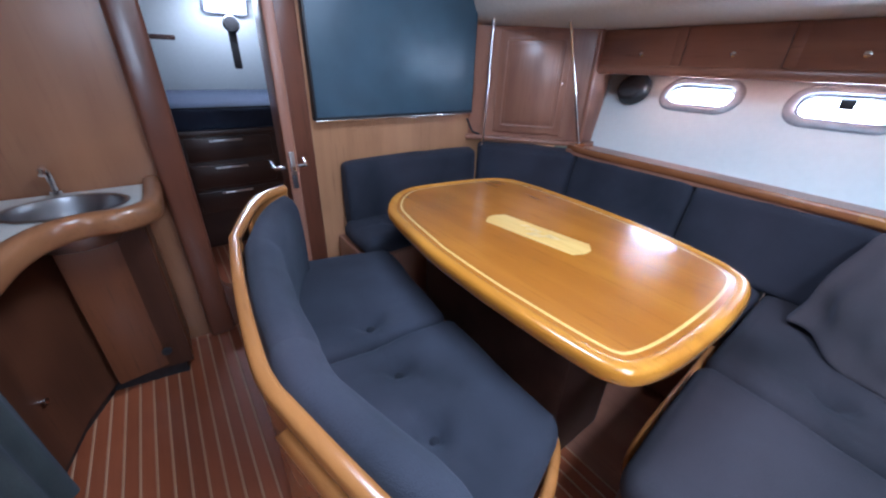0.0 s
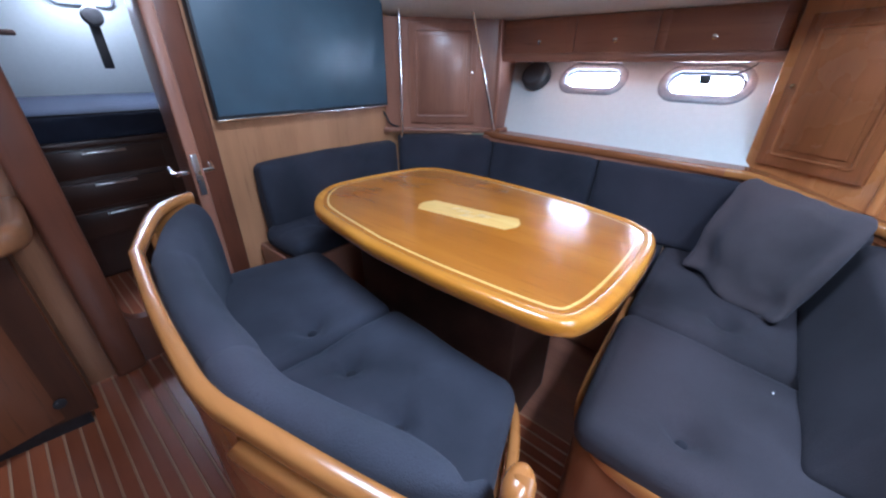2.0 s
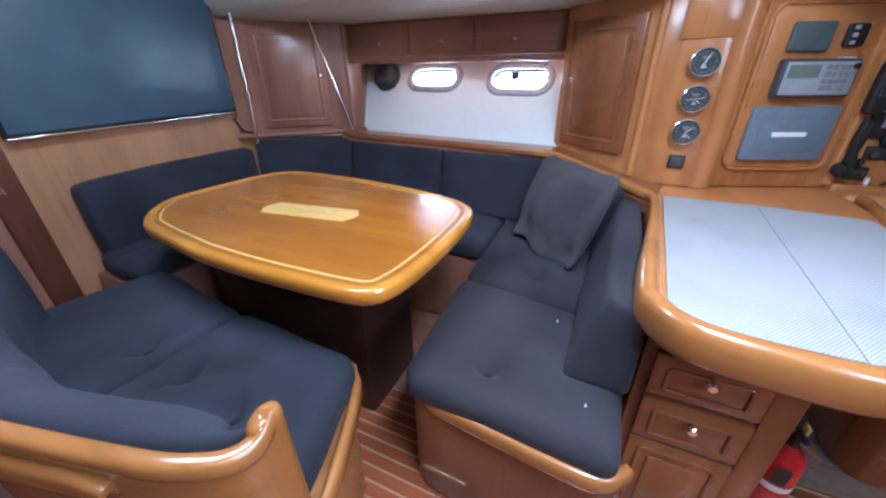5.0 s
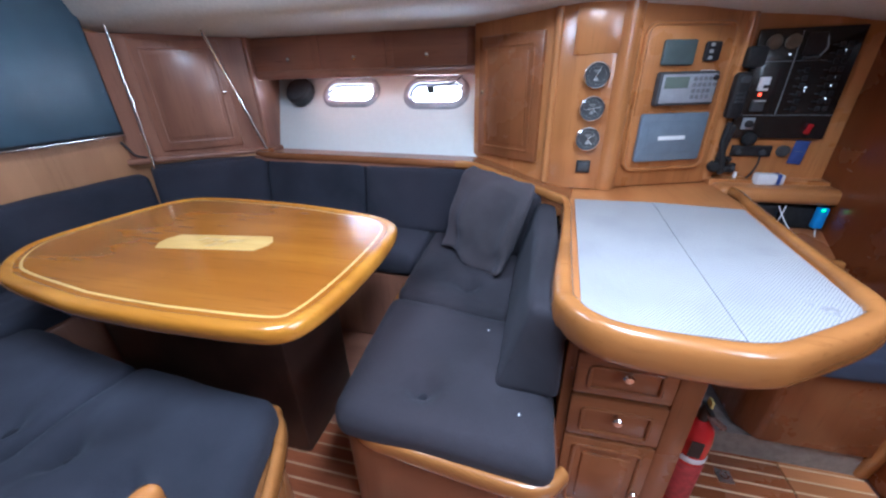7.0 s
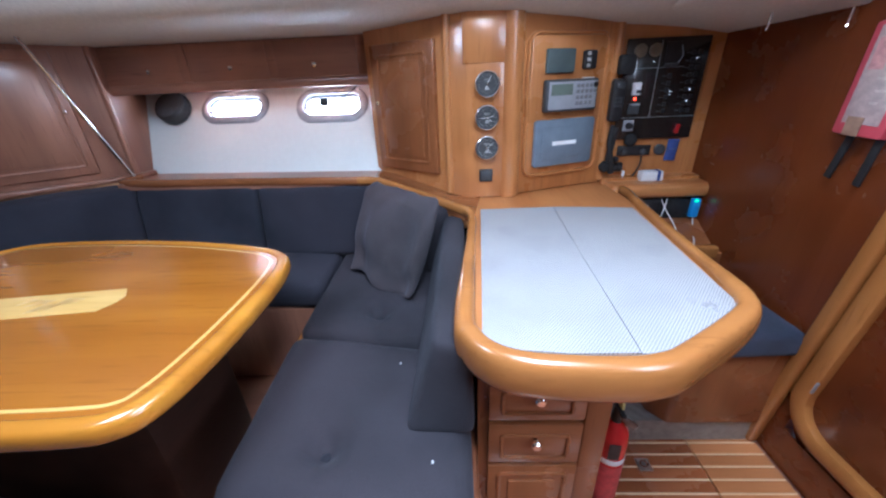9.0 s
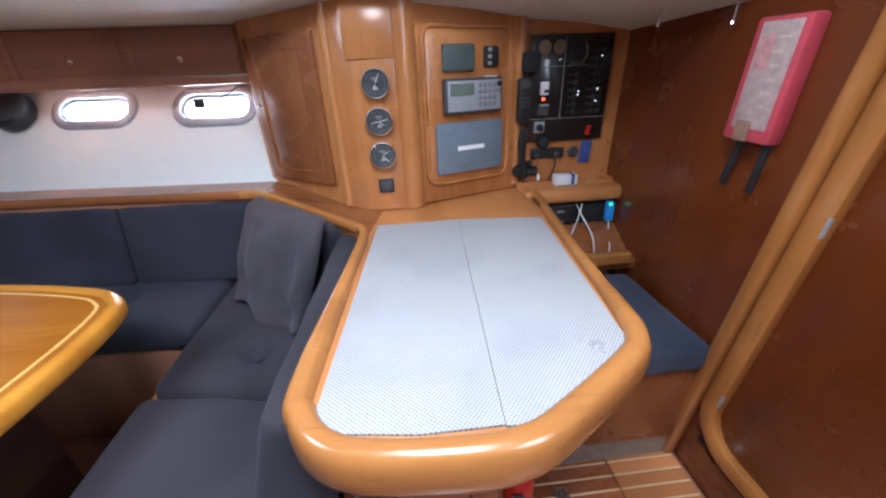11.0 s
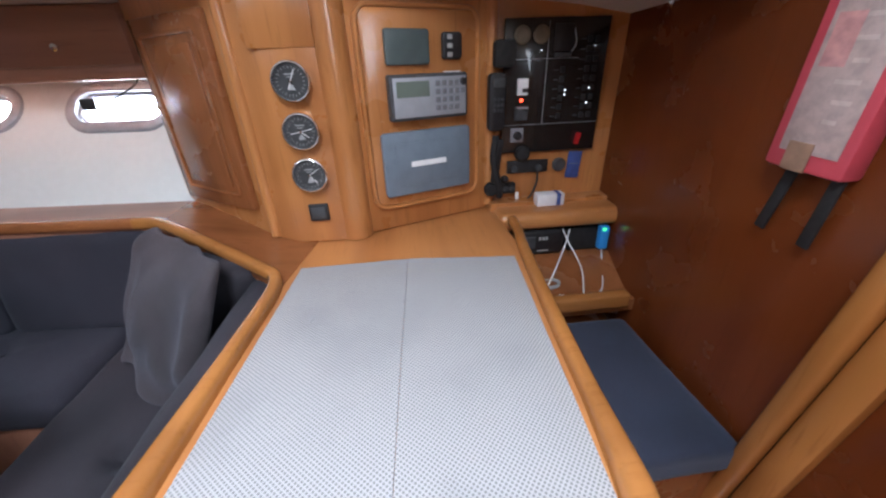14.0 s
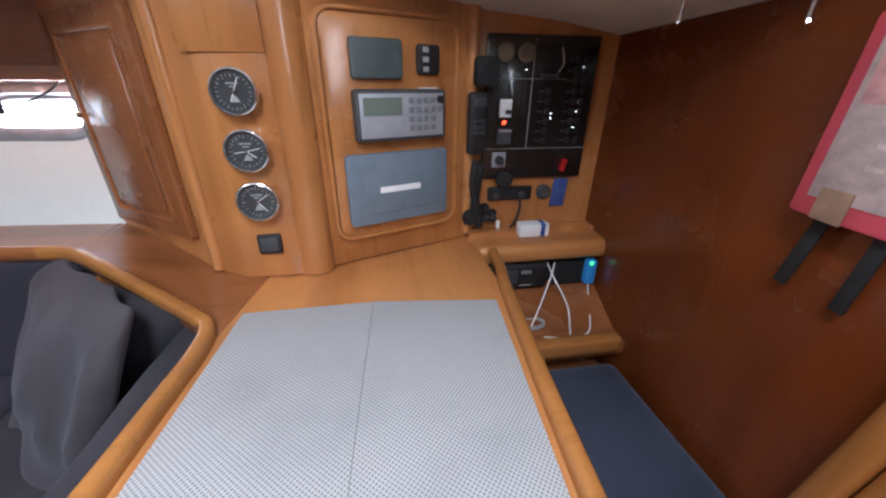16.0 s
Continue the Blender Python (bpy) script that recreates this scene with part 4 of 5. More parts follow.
back_cushion([(2.10, 0.14), (2.24, 0.14), (2.30, 0.72), (2.12, 0.72)], [(2.13, 0.14), (2.24, 0.14), (2.30, 0.72), (2.18, 0.72)], 0.49, 0.825, 9.0, "navy back cushion along the hull side")
back_cushion([(2.12, 0.725), (2.30, 0.725), (2.36, 1.36), (2.16, 1.36)], [(2.18, 0.725), (2.30, 0.725), (2.36, 1.36), (2.23, 1.36)], 0.49, 0.825, 10.0, "navy back cushion along the hull side")
back_cushion([(2.16, 1.36), (2.36, 1.42), (2.02, 1.96), (1.86, 1.80)], [(2.24, 1.36), (2.37, 1.42), (2.02, 1.97), (1.925, 1.84)], 0.49, 0.825, 11.0, "navy corner back cushion")
back_cushion([(1.07, 1.86), (1.90, 1.82), (1.98, 1.985), (1.07, 1.985)], [(1.07, 1.90), (1.92, 1.86), (1.98, 1.985), (1.07, 1.985)], 0.42, 0.79, 12.0, "navy back cushion below the television")

# grey cloth pillow slumped in the aft corner
pil = thing("pillow", "charcoal grey crumpled pillow leaning in the settee corner", "pillow")
front4 = [Vector((1.935, 0.265, 0.505)), Vector((1.645, -0.030, 0.505)), Vector((1.775, -0.135, 0.835)), Vector((2.065, 0.165, 0.845))]
behind = Vector((0.042, -0.042, 0.02))
part("cover", soft([p + behind for p in front4], front4, 0.032, 34, 0.015, ((0.80, 0.20, 0.10, 0.035), (0.55, 0.12, 0.10, -0.03), (0.3, 0.6, 0.16, -0.025), (0.62, 0.55, 0.07, 0.02), (0.15, 0.25, 0.10, 0.02)), 0.018, 21.0, 0.035), grey_cloth, pil)

# shelf along the hull side, and its rail
shelf = thing("side_shelf", "varnished wooden shelf with a rounded rail above the settee back", "shelf")
part("board", prism([(2.24, 1.44), (2.145, 0.15), (2.40, 0.15), (2.52, 1.44)], 0.815, 0.842, 0.0), mahogany_y, shelf)
part("rail", sweep(glide([(2.375, 1.425, 0.848), (2.25, 1.39, 0.848), (2.20, 0.80, 0.848), (2.150, 0.22, 0.848)], 4), oval(0.030, 0.036, 3)), cherry_sill, shelf)


def ramped(rows, thick):
    """A board that follows pairs of edge points."""
    bm = bmesh.new()
    ring_of = [[bm.verts.new(a), bm.verts.new(b), bm.verts.new((b[0], b[1], b[2] - thick)), bm.verts.new((a[0], a[1], a[2] - thick))] for a, b in rows]
    for p, q in zip(ring_of, ring_of[1:]):
        for k in range(4):
            bm.faces.new((p[k], p[(k + 1) % 4], q[(k + 1) % 4], q[k]))
    bm.faces.new(ring_of[0])
    bm.faces.new(ring_of[-1])
    return bm


part("corner_board", ramped([((2.148, 0.152, 0.8425), (2.42, 0.17, 0.8425)), ((2.10, 0.09, 0.838), (2.34, 0.08, 0.838)), ((1.99, -0.07, 0.812), (2.22, -0.07, 0.812)), ((1.87, -0.24, 0.783), (2.11, -0.21, 0.783)), ((1.83, -0.29, 0.7735), (2.09, -0.33, 0.7735))], 0.03), cherry_sill, shelf)

# ---------------------------------------------------------------- aft cabinets round the chart table
ac = thing("instrument_cabinet", "cherry wood cabinet with instrument faces above the chart table", "cabinet")
part("body", prism([(2.38, 0.17), (2.115, -0.195), (2.072, -0.28), (2.066, -0.40), (2.078, -0.455), (2.105, -0.485), (2.262, -0.90), (2.29, -0.905), (2.9, -0.905), (2.9, 0.17)], 0.775, 1.466, 0.006), cherry_z, ac)
part("column", tube((2.108, -0.447, 0.775), (2.108, -0.447, 1.463), 0.048, 28), cherry_z, ac, "rounded upright corner post")
M = facing(2.243, -0.015, 1.13, -0.81, 0.587)
raised_panel("door", M, 0.355, 0.52, ac, cherry_door, (-0.145, 0.03, 0.6), brass, 0.05)
part("edge_post", tube((2.112, -0.20, 0.79), (2.112, -0.20, 1.46), 0.016), cherry_z, ac)
part("access_panel", plate(facing(2.069, -0.34, 1.37, -1, 0), 0.16, 0.15, 0.005, 0.002), cherry_z, ac)
F = facing(2.1835, -0.69, 1.112, -0.935, -0.354)
part("instrument_board", plate(F @ pose(-0.008, 0, 0.008), 0.350, 0.525, 0.014, 0.006, 0.03), cherry_z, ac, "raised instrument board with rounded corners")
part("board_bead", ring(F @ pose(-0.008, -0.006, 0.008), 0.350, 0.525, 0.012, 0.014, 0.035), cherry_z, ac)
part("frame_post", tube((2.268, -0.905, 0.79), (2.268, -0.905, 1.46), 0.020, 18), cherry_z, ac)

# bulkhead behind the switch panel
part("panel_wall", joined(box(2.285, aft_end, 0.80, 2.9, -0.905, 1.47, 0.0), box(2.22, aft_end, 0.50, 2.9, -0.905, 0.80)), cherry_z, ac)
part("panel_ledge", box(2.130, aft_end, 0.722, 2.285, -0.915, 0.787, 0.026, 5), cherry_y, ac)
part("niche_floor", box(1.93, aft_end, 0.50, 2.23, -0.90, 0.545, 0.004), cherry_sill, ac)
back = prism([(2.0, 0.546), (2.22, 0.546), (2.22, 0.612), (2.145, 0.612)], 0, 0.46)
back.transform(Matrix(((1, 0, 0, 0), (0, 0, 1, aft_end + 0.002), (0, 1, 0, 0), (0, 0, 0, 1))))
part("niche_back", back, cherry_door, ac, "reddish-brown sloping back of the niche")
part("niche_lip", box(1.905, -1.292, 0.530, 1.945, -0.90, 0.584, 0.012, 3), rail_wood, ac, "rounded lip of the niche")

# gauges: the turn and length of each pointer
POINTERS = {1: ((25, 0.036), (205, 0.022)), 5: ((78, 0.034), (128, 0.027), (262, 0.030)), 9: ((55, 0.034), (140, 0.034))}


def gauge_emblem(m):
    bm = prism([(-0.011, -0.023), (0.011, -0.023), (0.003, -0.008), (-0.003, -0.008)], 0.0272, 0.0285)
    bm.transform(m @ Matrix(((1, 0, 0, 0), (0, 0, -1, 0), (0, 1, 0, 0), (0, 0, 0, 1))))
    return bm


def gauge(z, seed, y=-0.352):
    g = thing("gauge", "round chrome-rimmed gauge with a black dial", "gauge", "three ship's gauges")
    M = facing(2.068, y, z, -1, 0.0)
    M = M @ Matrix.Diagonal((0.86, 0.95, 0.86, 1))
    turn = M @ pose(0, 0, 0, 90, 0, 0)
    part("case", lathe([(0.044, 0), (0.044, 0.018), (0.052, 0.020), (0.055, 0.026), (0.0535, 0.032), (0.0500, 0.034), (0.0480, 0.029)], turn, 36), bezel_silver, g, "polished chrome bezel")
    part("dial", lathe([(0.0485, 0.0265), (0.030, 0.0268), (0, 0.027)], turn, 32), gauge_black, g, "black dial")
    for k in range(24):
        a = 2 * math.pi * k / 24
        s = 0.003 if k % 2 else 0.006
        part("tick", box(-0.0007, -0.0285, 0.039 - s, 0.0007, -0.0272, 0.041, 0, 2, M @ pose(0, 0, 0, 0, math.degrees(a), 0)), faded_ink, g)
    for a, ln in (POINTERS[seed]):
        part("needle", box(-0.0009, -0.031, -0.004, 0.0009, -0.0295, ln, 0, 2, M @ pose(0, 0, 0, 0, a, 0)), white_ink, g, "white needle")
    part("lettering", box(-0.014, -0.0285, 0.017, 0.014, -0.0272, 0.021, 0, 2, M), faded_ink, g)
    part("lettering", box(-0.008, -0.0285, 0.010, 0.008, -0.0272, 0.013, 0, 2, M), faded_ink, g)
    part("emblem", gauge_emblem(M), faded_ink, g, "pale emblem")
    part("hub", lathe([(0.004, 0.028), (0.003, 0.033), (0, 0.0335)], turn, 12), chrome, g)
    return g


for z, s in ((1.222, 1), (1.103, 5), (0.988, 9)):
    gauge(z, s)
so = thing("socket", "black square socket below the gauges", "socket")
M = facing(2.070, -0.352, 0.872, -1, 0)
part("plate", plate(M, 0.056, 0.052, 0.012, 0.004), black, so)
part("cover", plate(M @ pose(0, -0.012, 0), 0.042, 0.036, 0.004, 0.002), dark_grey, so)

# instruments on the board: grey display with cover, keypad receiver, small cover, remote panel
FB = F @ pose(0, -0.014, 0)
dis = thing("chart_display", "grey chart plotter under its sun cover", "display")
part("bezel", plate(FB @ pose(-0.012, 0, -0.130), 0.292, 0.190, 0.020, 0.006, 0.012), slate, dis)
part("cover", plate(FB @ pose(-0.012, -0.020, -0.130), 0.218, 0.128, 0.003, 0.002, 0.010), slate, dis)
part("brand_bar", box(-0.074, -0.0245, -0.138, 0.044, -0.023, -0.122, 0.0, 2, FB), white_ink, dis, "white maker's mark as a plain bar")
rec = thing("receiver", "silver receiver with a small screen and a keypad", "radio")
R = FB @ pose(-0.003, 0, 0.055, 0, 0, 0)
part("case", plate(R, 0.245, 0.120, 0.032, 0.008, 0.008), dark_grey, rec)
part("fascia", plate(R @ pose(0, -0.032, 0), 0.226, 0.102, 0.003, 0.001), silver, rec)
part("screen", plate(R @ pose(-0.055, -0.035, 0.022), 0.098, 0.040, 0.002, 0.0), lcd, rec, "grey-green screen")
for i in range(5):
    for j in range(4):
        if i < 4 or j < 2:
            part("key", plate(R @ pose(0.020 + i * 0.0205, -0.035, 0.034 - j * 0.0215), 0.0145, 0.0135, 0.003, 0.001), key_grey, rec)
part("dial", lathe([(0.010, 0.035), (0.009, 0.043), (0, 0.043)], R @ pose(0.103, 0, 0.036, 90, 0, 0), 16), black, rec)
pap = thing("paper_slip", "small white slip of paper lying on the receiver", "paper")
part("slip", box(0.055, -0.026, 0.0605, 0.100, -0.006, 0.0635, 0.0, 2, R), white_plastic, pap)
bl = thing("instrument_cover", "dull green-grey square instrument cover", "display")
part("cover", plate(FB @ pose(-0.057, 0, 0.180), 0.130, 0.086, 0.016, 0.006, 0.008), slate_dark, bl)
rm = thing("remote_switch", "small black control with three pale buttons", "switch")
part("body", plate(FB @ pose(0.080, 0, 0.182), 0.064, 0.068, 0.014, 0.005, 0.01), black, rm)
for dz in (0.022, 0.0, -0.022):
    part("button", plate(FB @ pose(0.070, -0.014, 0.182 + dz), 0.016, 0.012, 0.003, 0.001), faded_ink, rm)

# handset radio and its holder at the post
hs = thing("radio_handset", "black radio handset in a wall clip", "handset")
H = facing(2.245, -0.925, 1.115, -1, -0.12)
part("clip", plate(H @ pose(0.010, 0, 0.155), 0.070, 0.075, 0.035, 0.012), black_soft, hs)
part("body", plate(H @ pose(-0.012, 0, 0.02), 0.056, 0.170, 0.034, 0.010, 0.015), black, hs)
part("earpiece", plate(H @ pose(-0.010, -0.034, 0.078), 0.038, 0.026, 0.006, 0.003, 0.008), dark_grey, hs)
for i in range(3):
    for j in range(3):
        part("key", plate(H @ pose(-0.022 + i * 0.012, -0.034, 0.03 - j * 0.016), 0.008, 0.009, 0.003, 0.001), dark_grey, hs)
part("cord", cord([H @ Vector((-0.01, -0.02, -0.08)), H @ Vector((-0.02, -0.03, -0.16)), H @ Vector((0.0, -0.03, -0.24)), H @ Vector((0.01, -0.02, -0.29))], 0.012), black_soft, hs)
h2 = thing("microphone", "black fist microphone hanging below the handset", "microphone")
part("stem", plate(H @ pose(-0.005, -0.01, -0.165, 0, 6, 0), 0.026, 0.150, 0.022, 0.008, 0.010), black, h2)
part("base", lathe([(0.024, 0), (0.026, 0.012), (0.019, 0.026), (0, 0.030)], H @ pose(-0.02, -0.005, -0.262, 90, 0, 0), 18), black_soft, h2)
part("clip_knob", lathe([(0.013, 0), (0.013, 0.014), (0.009, 0.02), (0, 0.022)], H @ pose(0.030, -0.005, -0.232, 90, 0, 0), 16), black, h2)

# switch panel
SW = facing(2.285, -1.115, 1.165, -1, 0)
pan = thing("switch_panel", "large black electrical switch panel with small lights", "switch panel")
part("board", plate(SW, 0.335, 0.400, 0.016, 0.003), panel_black, pan)
for a in ((-0.165, 0.165, -0.108, -0.1065), (-0.165, 0.075, 0.088, 0.0895)):
    part("line", box(a[0], -0.018, a[2], a[1], -0.016, a[3], 0, 2, SW), faded_ink, pan)
for a in ((-0.030, -0.0285, -0.107, 0.19), ):
    part("line", box(a[0], -0.018, a[2], a[1], -0.016, a[3], 0, 2, SW), faded_ink, pan)
for x in (-0.115, -0.055):
    part("meter", lathe([(0.024, 0.016), (0.026, 0.024), (0.022, 0.027), (0.020, 0.024), (0, 0.024)], SW @ pose(x, 0, 0.155, 90, 0, 0), 24), dial_brass, pan, "small round meter")
part("socket", plate(SW @ pose(-0.105, -0.016, 0.010), 0.036, 0.050, 0.012, 0.003), white_plastic, pan)
part("socket_slot", plate(SW @ pose(-0.098, -0.028, 0.000), 0.018, 0.012, 0.002, 0.0), black, pan)
part("rotary_plate", plate(SW @ pose(-0.115, -0.016, -0.140), 0.044, 0.046, 0.008, 0.002), silver, pan)
part("rotary_knob", lathe([(0.014, 0.024), (0.013, 0.040), (0, 0.042)], SW @ pose(-0.115, 0, -0.140, 90, 0, 0), 16), black, pan)
part("breaker", plate(SW @ pose(-0.105, -0.016, -0.070), 0.044, 0.044, 0.014, 0.004), dark_grey, pan)
part("breaker_lever", plate(SW @ pose(-0.105, -0.030, -0.052), 0.036, 0.006, 0.012, 0.001), silver, pan)
part("red_lever", plate(SW @ pose(0.100, -0.016, -0.160, 0, 12, 0), 0.014, 0.040, 0.018, 0.003), red_paint, pan, "red lever")
part("red_light", plate(SW @ pose(-0.105, -0.016, -0.030), 0.010, 0.010, 0.004, 0.001), red_light, pan, "glowing red indicator")
for x in (0.025, 0.105, 0.13):
    for k in range(9):
        z = 0.14 - k * 0.028
        if x > 0.02 and (x < 0.1 and z > 0.08):
            continue
        part("toggle", plate(SW @ pose(x, -0.016, z), 0.016, 0.018, 0.006, 0.002), black, pan)
        part("legend", box(x - 0.028, -0.0178, z - 0.002, x - 0.012, -0.016, z + 0.001, 0, 2, SW), dark_grey, pan)
for x, z in ((0.028, -0.005), (0.028, -0.018), (0.112, 0.12), (0.112, 0.03), (0.109, 0.0), (0.106, -0.045), (-0.062, 0.112)):
    part("lamp", plate(SW @ pose(x + 0.012, -0.016, z), 0.0035, 0.0035, 0.004, 0.001), white_light, pan, "tiny white indicator")
part("panel_lock", lathe([(0.026, 0.010), (0.027, 0.026), (0.020, 0.034), (0, 0.036)], SW @ pose(-0.092, 0, -0.203, 90, 0, 0), 20), black_soft, pan, "round black knob at the lower edge")
part("small_screen", plate(SW @ pose(0.02, -0.016, 0.145), 0.065, 0.075, 0.006, 0.003), black, pan)
part("cord", cord([SW @ Vector((0.05, -0.02, 0.17)), SW @ Vector((0.055, -0.03, 0.13)), SW @ Vector((0.045, -0.022, 0.105))], 0.002), silver, pan)
part("plug_bar", plate(SW @ pose(0.02, -0.016, 0.098), 0.055, 0.012, 0.012, 0.003), dark_grey, pan)

# below the panel
rad = thing("panel_radio", "slim black radio unit set under the switch panel", "radio")
part("fascia", plate(SW @ pose(-0.065, 0, -0.252), 0.150, 0.045, 0.012, 0.004), black, rad)
for x in (-0.115, -0.025):
    part("knob", lathe([(0.012, 0.012), (0.011, 0.022), (0, 0.023)], SW @ pose(x, 0, -0.258, 90, 0, 0), 16), dark_grey, rad)
rk = thing("round_socket", "round dark socket cover under the switch panel", "socket")
part("ring", lathe([(0.024, 0), (0.024, 0.012), (0.018, 0.016), (0, 0.014)], SW @ pose(0.052, 0, -0.252, 90, 0, 0), 20), dark_grey, rk)
cd = thing("blue_card", "blue printed card tucked beside the panel", "card")
part("card", plate(SW @ pose(0.108, -0.004, -0.256, 0, 4, 0), 0.050, 0.096, 0.004, 0.001), blue_card, cd)
part("print", plate(SW @ pose(0.108, -0.008, -0.252, 0, 4, 0), 0.036, 0.002, 0.001, 0), slate, cd)
kb = thing("triple_socket", "black outlet plate with three sockets on the cabinet", "socket")
part("body", plate(SW @ pose(-0.145, 0, -0.325), 0.075, 0.042, 0.024, 0.008), black, kb)
for x in (-0.169, -0.145, -0.121):
    part("outlet", lathe([(0.010, 0.024), (0.0095, 0.030), (0.007, 0.030), (0.006, 0.026), (0, 0.026)], SW @ pose(x, 0, -0.325, 90, 0, 0), 16), dark_grey, kb)
rt = thing("router", "small white router box with a dark blue band", "router")
part("case", box(2.19, -1.165, 0.787, 2.235, -1.065, 0.832, 0.006), white_plastic, rt)
part("band", box(2.1885, -1.150, 0.790, 2.23, -1.135, 0.8335, 0.002), blue_card, rt)
us = thing("usb_stick", "white stick leaning at the back of the ledge", "stick")
part("stick", box(2.255, -1.018, 0.785, 2.268, -1.006, 0.825, 0.003), white_plastic, us)
wl = thing("antenna_lead", "thin black lead hanging above the ledge", "cable")
part("cord", cord([(2.27, -1.085, 0.90), (2.265, -1.085, 0.86), (2.26, -1.07, 0.82), (2.25, -1.05, 0.80)], 0.004), black, wl)

# niche: stereo, cables, charger
st = thing("stereo", "black car stereo at the back of the niche", "stereo")
part("body", box(2.15, -1.168, 0.613, 2.225, -0.92, 0.718, 0.022, 4), black, st)
part("display", box(2.146, -1.055, 0.645, 2.162, -0.985, 0.692, 0.002), dark_grey, st)
for y in (-1.072, -1.084, -1.096):
    part("key", box(2.146, y - 0.004, 0.677, 2.162, y + 0.004, 0.689, 0.001), faded_ink, st)
part("maker_bar", box(2.147, -1.105, 0.633, 2.160, -1.065, 0.637), faded_ink, st)
nb = thing("dark_box", "matt black box beside the stereo in the niche", "box")
part("case", box(2.165, -1.305, 0.613, 2.225, -1.188, 0.716, 0.010, 3), black_soft, nb)
ns = thing("white_stick", "small white stick standing in the niche", "stick")
part("stick", box(2.035, -0.968, 0.566, 2.044, -0.958, 0.602, 0.002), white_plastic, ns)
ch = thing("charger", "light blue charger plug with a green light", "charger")
part("body", box(2.130, -1.322, 0.628, 2.160, -1.288, 0.716, 0.006), blue_plastic, ch)
part("light", box(2.126, -1.304, 0.704, 2.131, -1.292, 0.714, 0.002), green_light, ch, "glowing green light")
for pts in ([(2.140, -1.305, 0.630), (2.125, -1.302, 0.605), (2.08, -1.285, 0.575), (1.985, -1.235, 0.552), (1.97, -1.16, 0.549), (1.985, -1.09, 0.549)], [(2.135, -1.145, 0.719), (2.12, -1.165, 0.675), (2.06, -1.195, 0.60), (1.985, -1.175, 0.549)], [(2.135, -1.17, 0.719), (2.12, -1.155, 0.67), (2.05, -1.09, 0.59), (1.985, -1.03, 0.549)]):
    c = thing("charging_cable", "thin white charging cable", "cable", "white cables in the niche")
    part("cord", cord(pts, 0.0026), white_plastic, c)
coil = thing("cable_coil", "loosely coiled pale cable on the niche floor", "cable")
part("cord", cord([(2.030 + 0.024 * math.cos(a), -1.065 + 0.040 * math.sin(a), 0.562 + 0.001 * a) for a in [k * 0.7 for k in range(18)]], 0.004), faded_ink, coil)

# ---------------------------------------------------------------- chart table
nav = thing("chart_table", "varnished chart table with a thick rounded rim", "table")
part("board", prism([(1.86, -0.27), (2.11, 0.12), (2.40, 0.15), (2.25, -0.3), (2.30, -0.915), (1.9, -0.925), (1.22, -0.84), (1.07, -0.60), (1.06, -0.30), (1.12, -0.24)], 0.715, 0.772, 0.0), cherry_x, nav)
RIMN = glide([(2.150, 0.218, 0.848), (2.138, 0.155, 0.848), (2.10, 0.085, 0.843), (1.99, -0.075, 0.818), (1.885, -0.228, 0.792), (1.845, -0.270, 0.786), (1.77, -0.280, 0.782), (1.60, -0.268, 0.780), (1.21, -0.241, 0.775), (1.140, -0.252, 0.772), (1.090, -0.290, 0.770), (1.064, -0.36, 0.768), (1.052, -0.50, 0.768), (1.058, -0.575, 0.768),
              (1.085, -0.64, 0.768), (1.185, -0.80, 0.772), (1.235, -0.845, 0.775), (1.32, -0.862, 0.778), (1.60, -0.890, 0.778), (1.90, -0.925, 0.778), (2.02, -0.945, 0.778), (2.12, -0.955, 0.775)], 6)


def swell(p):
    """How far the rim has grown from a slim rail to the thick front edge."""
    a = min(1.0, max(0.0, (1.62 - p.x) / 0.40)) if p.y > -0.5 else min(1.0, max(0.0, (1.42 - p.x) / 0.20))
    return a * a * (3 - 2 * a)


def rim_section(i):
    k = swell(RIMN[i])
    return oval(0.030 + 0.021 * k, 0.036 + 0.056 * k, 3.0 - 0.3 * k, 18, -0.004 * k, -0.024 * k)


part("rim", sweep(RIMN, rim_section), rail_wood, nav, "rounded varnished rim, thick along the front")
sheets = (([(1.902, -0.318), (1.905, -0.6014), (1.515, -0.5764), (1.078, -0.5534), (1.078, -0.43), (1.10, -0.268)], 0.7775), ([(1.905, -0.6024), (1.868, -0.888), (1.172, -0.822), (1.072, -0.592), (1.076, -0.5544), (1.515, -0.5774)], 0.7782))
for pts, z in sheets:
    sh = thing("non_slip_mat", "white open-mesh non-slip mat lying on the chart table", "mat", "chart table mats")
    part("sheet", prism(pts, 0.7728, z), mesh_mat, sh, smooth=False)
for x, y, r in ((1.217, -0.762, 0.020), (1.245, -0.740, 0.012), (1.708, -0.585, 0.007), (1.671, -0.391, 0.008), (1.76, -0.47, 0.005)):
    sp2 = thing("stain", "faint grey smudge on the white mesh mat", "stain", "smudges on the mat")
    spot = prism([(x + r * (1 + 0.35 * math.sin(3 * a + x * 40)) * math.cos(a), y + 0.7 * r * (1 + 0.3 * math.cos(2 * a + y * 30)) * math.sin(a)) for a in [k * math.pi / 8 for k in range(16)]], 0.7779, 0.7787)
    part("mark", spot, smudge, sp2, smooth=False)
ped = thing("drawer_unit", "cherry wood drawer unit under the chart table", "cabinet")
part("body", prism([(1.175, -0.262), (1.175, -0.575), (1.21, -0.60), (1.85, -0.60), (1.85, -0.262)], 0.0, 0.72, 0.006), cherry_door, ped)
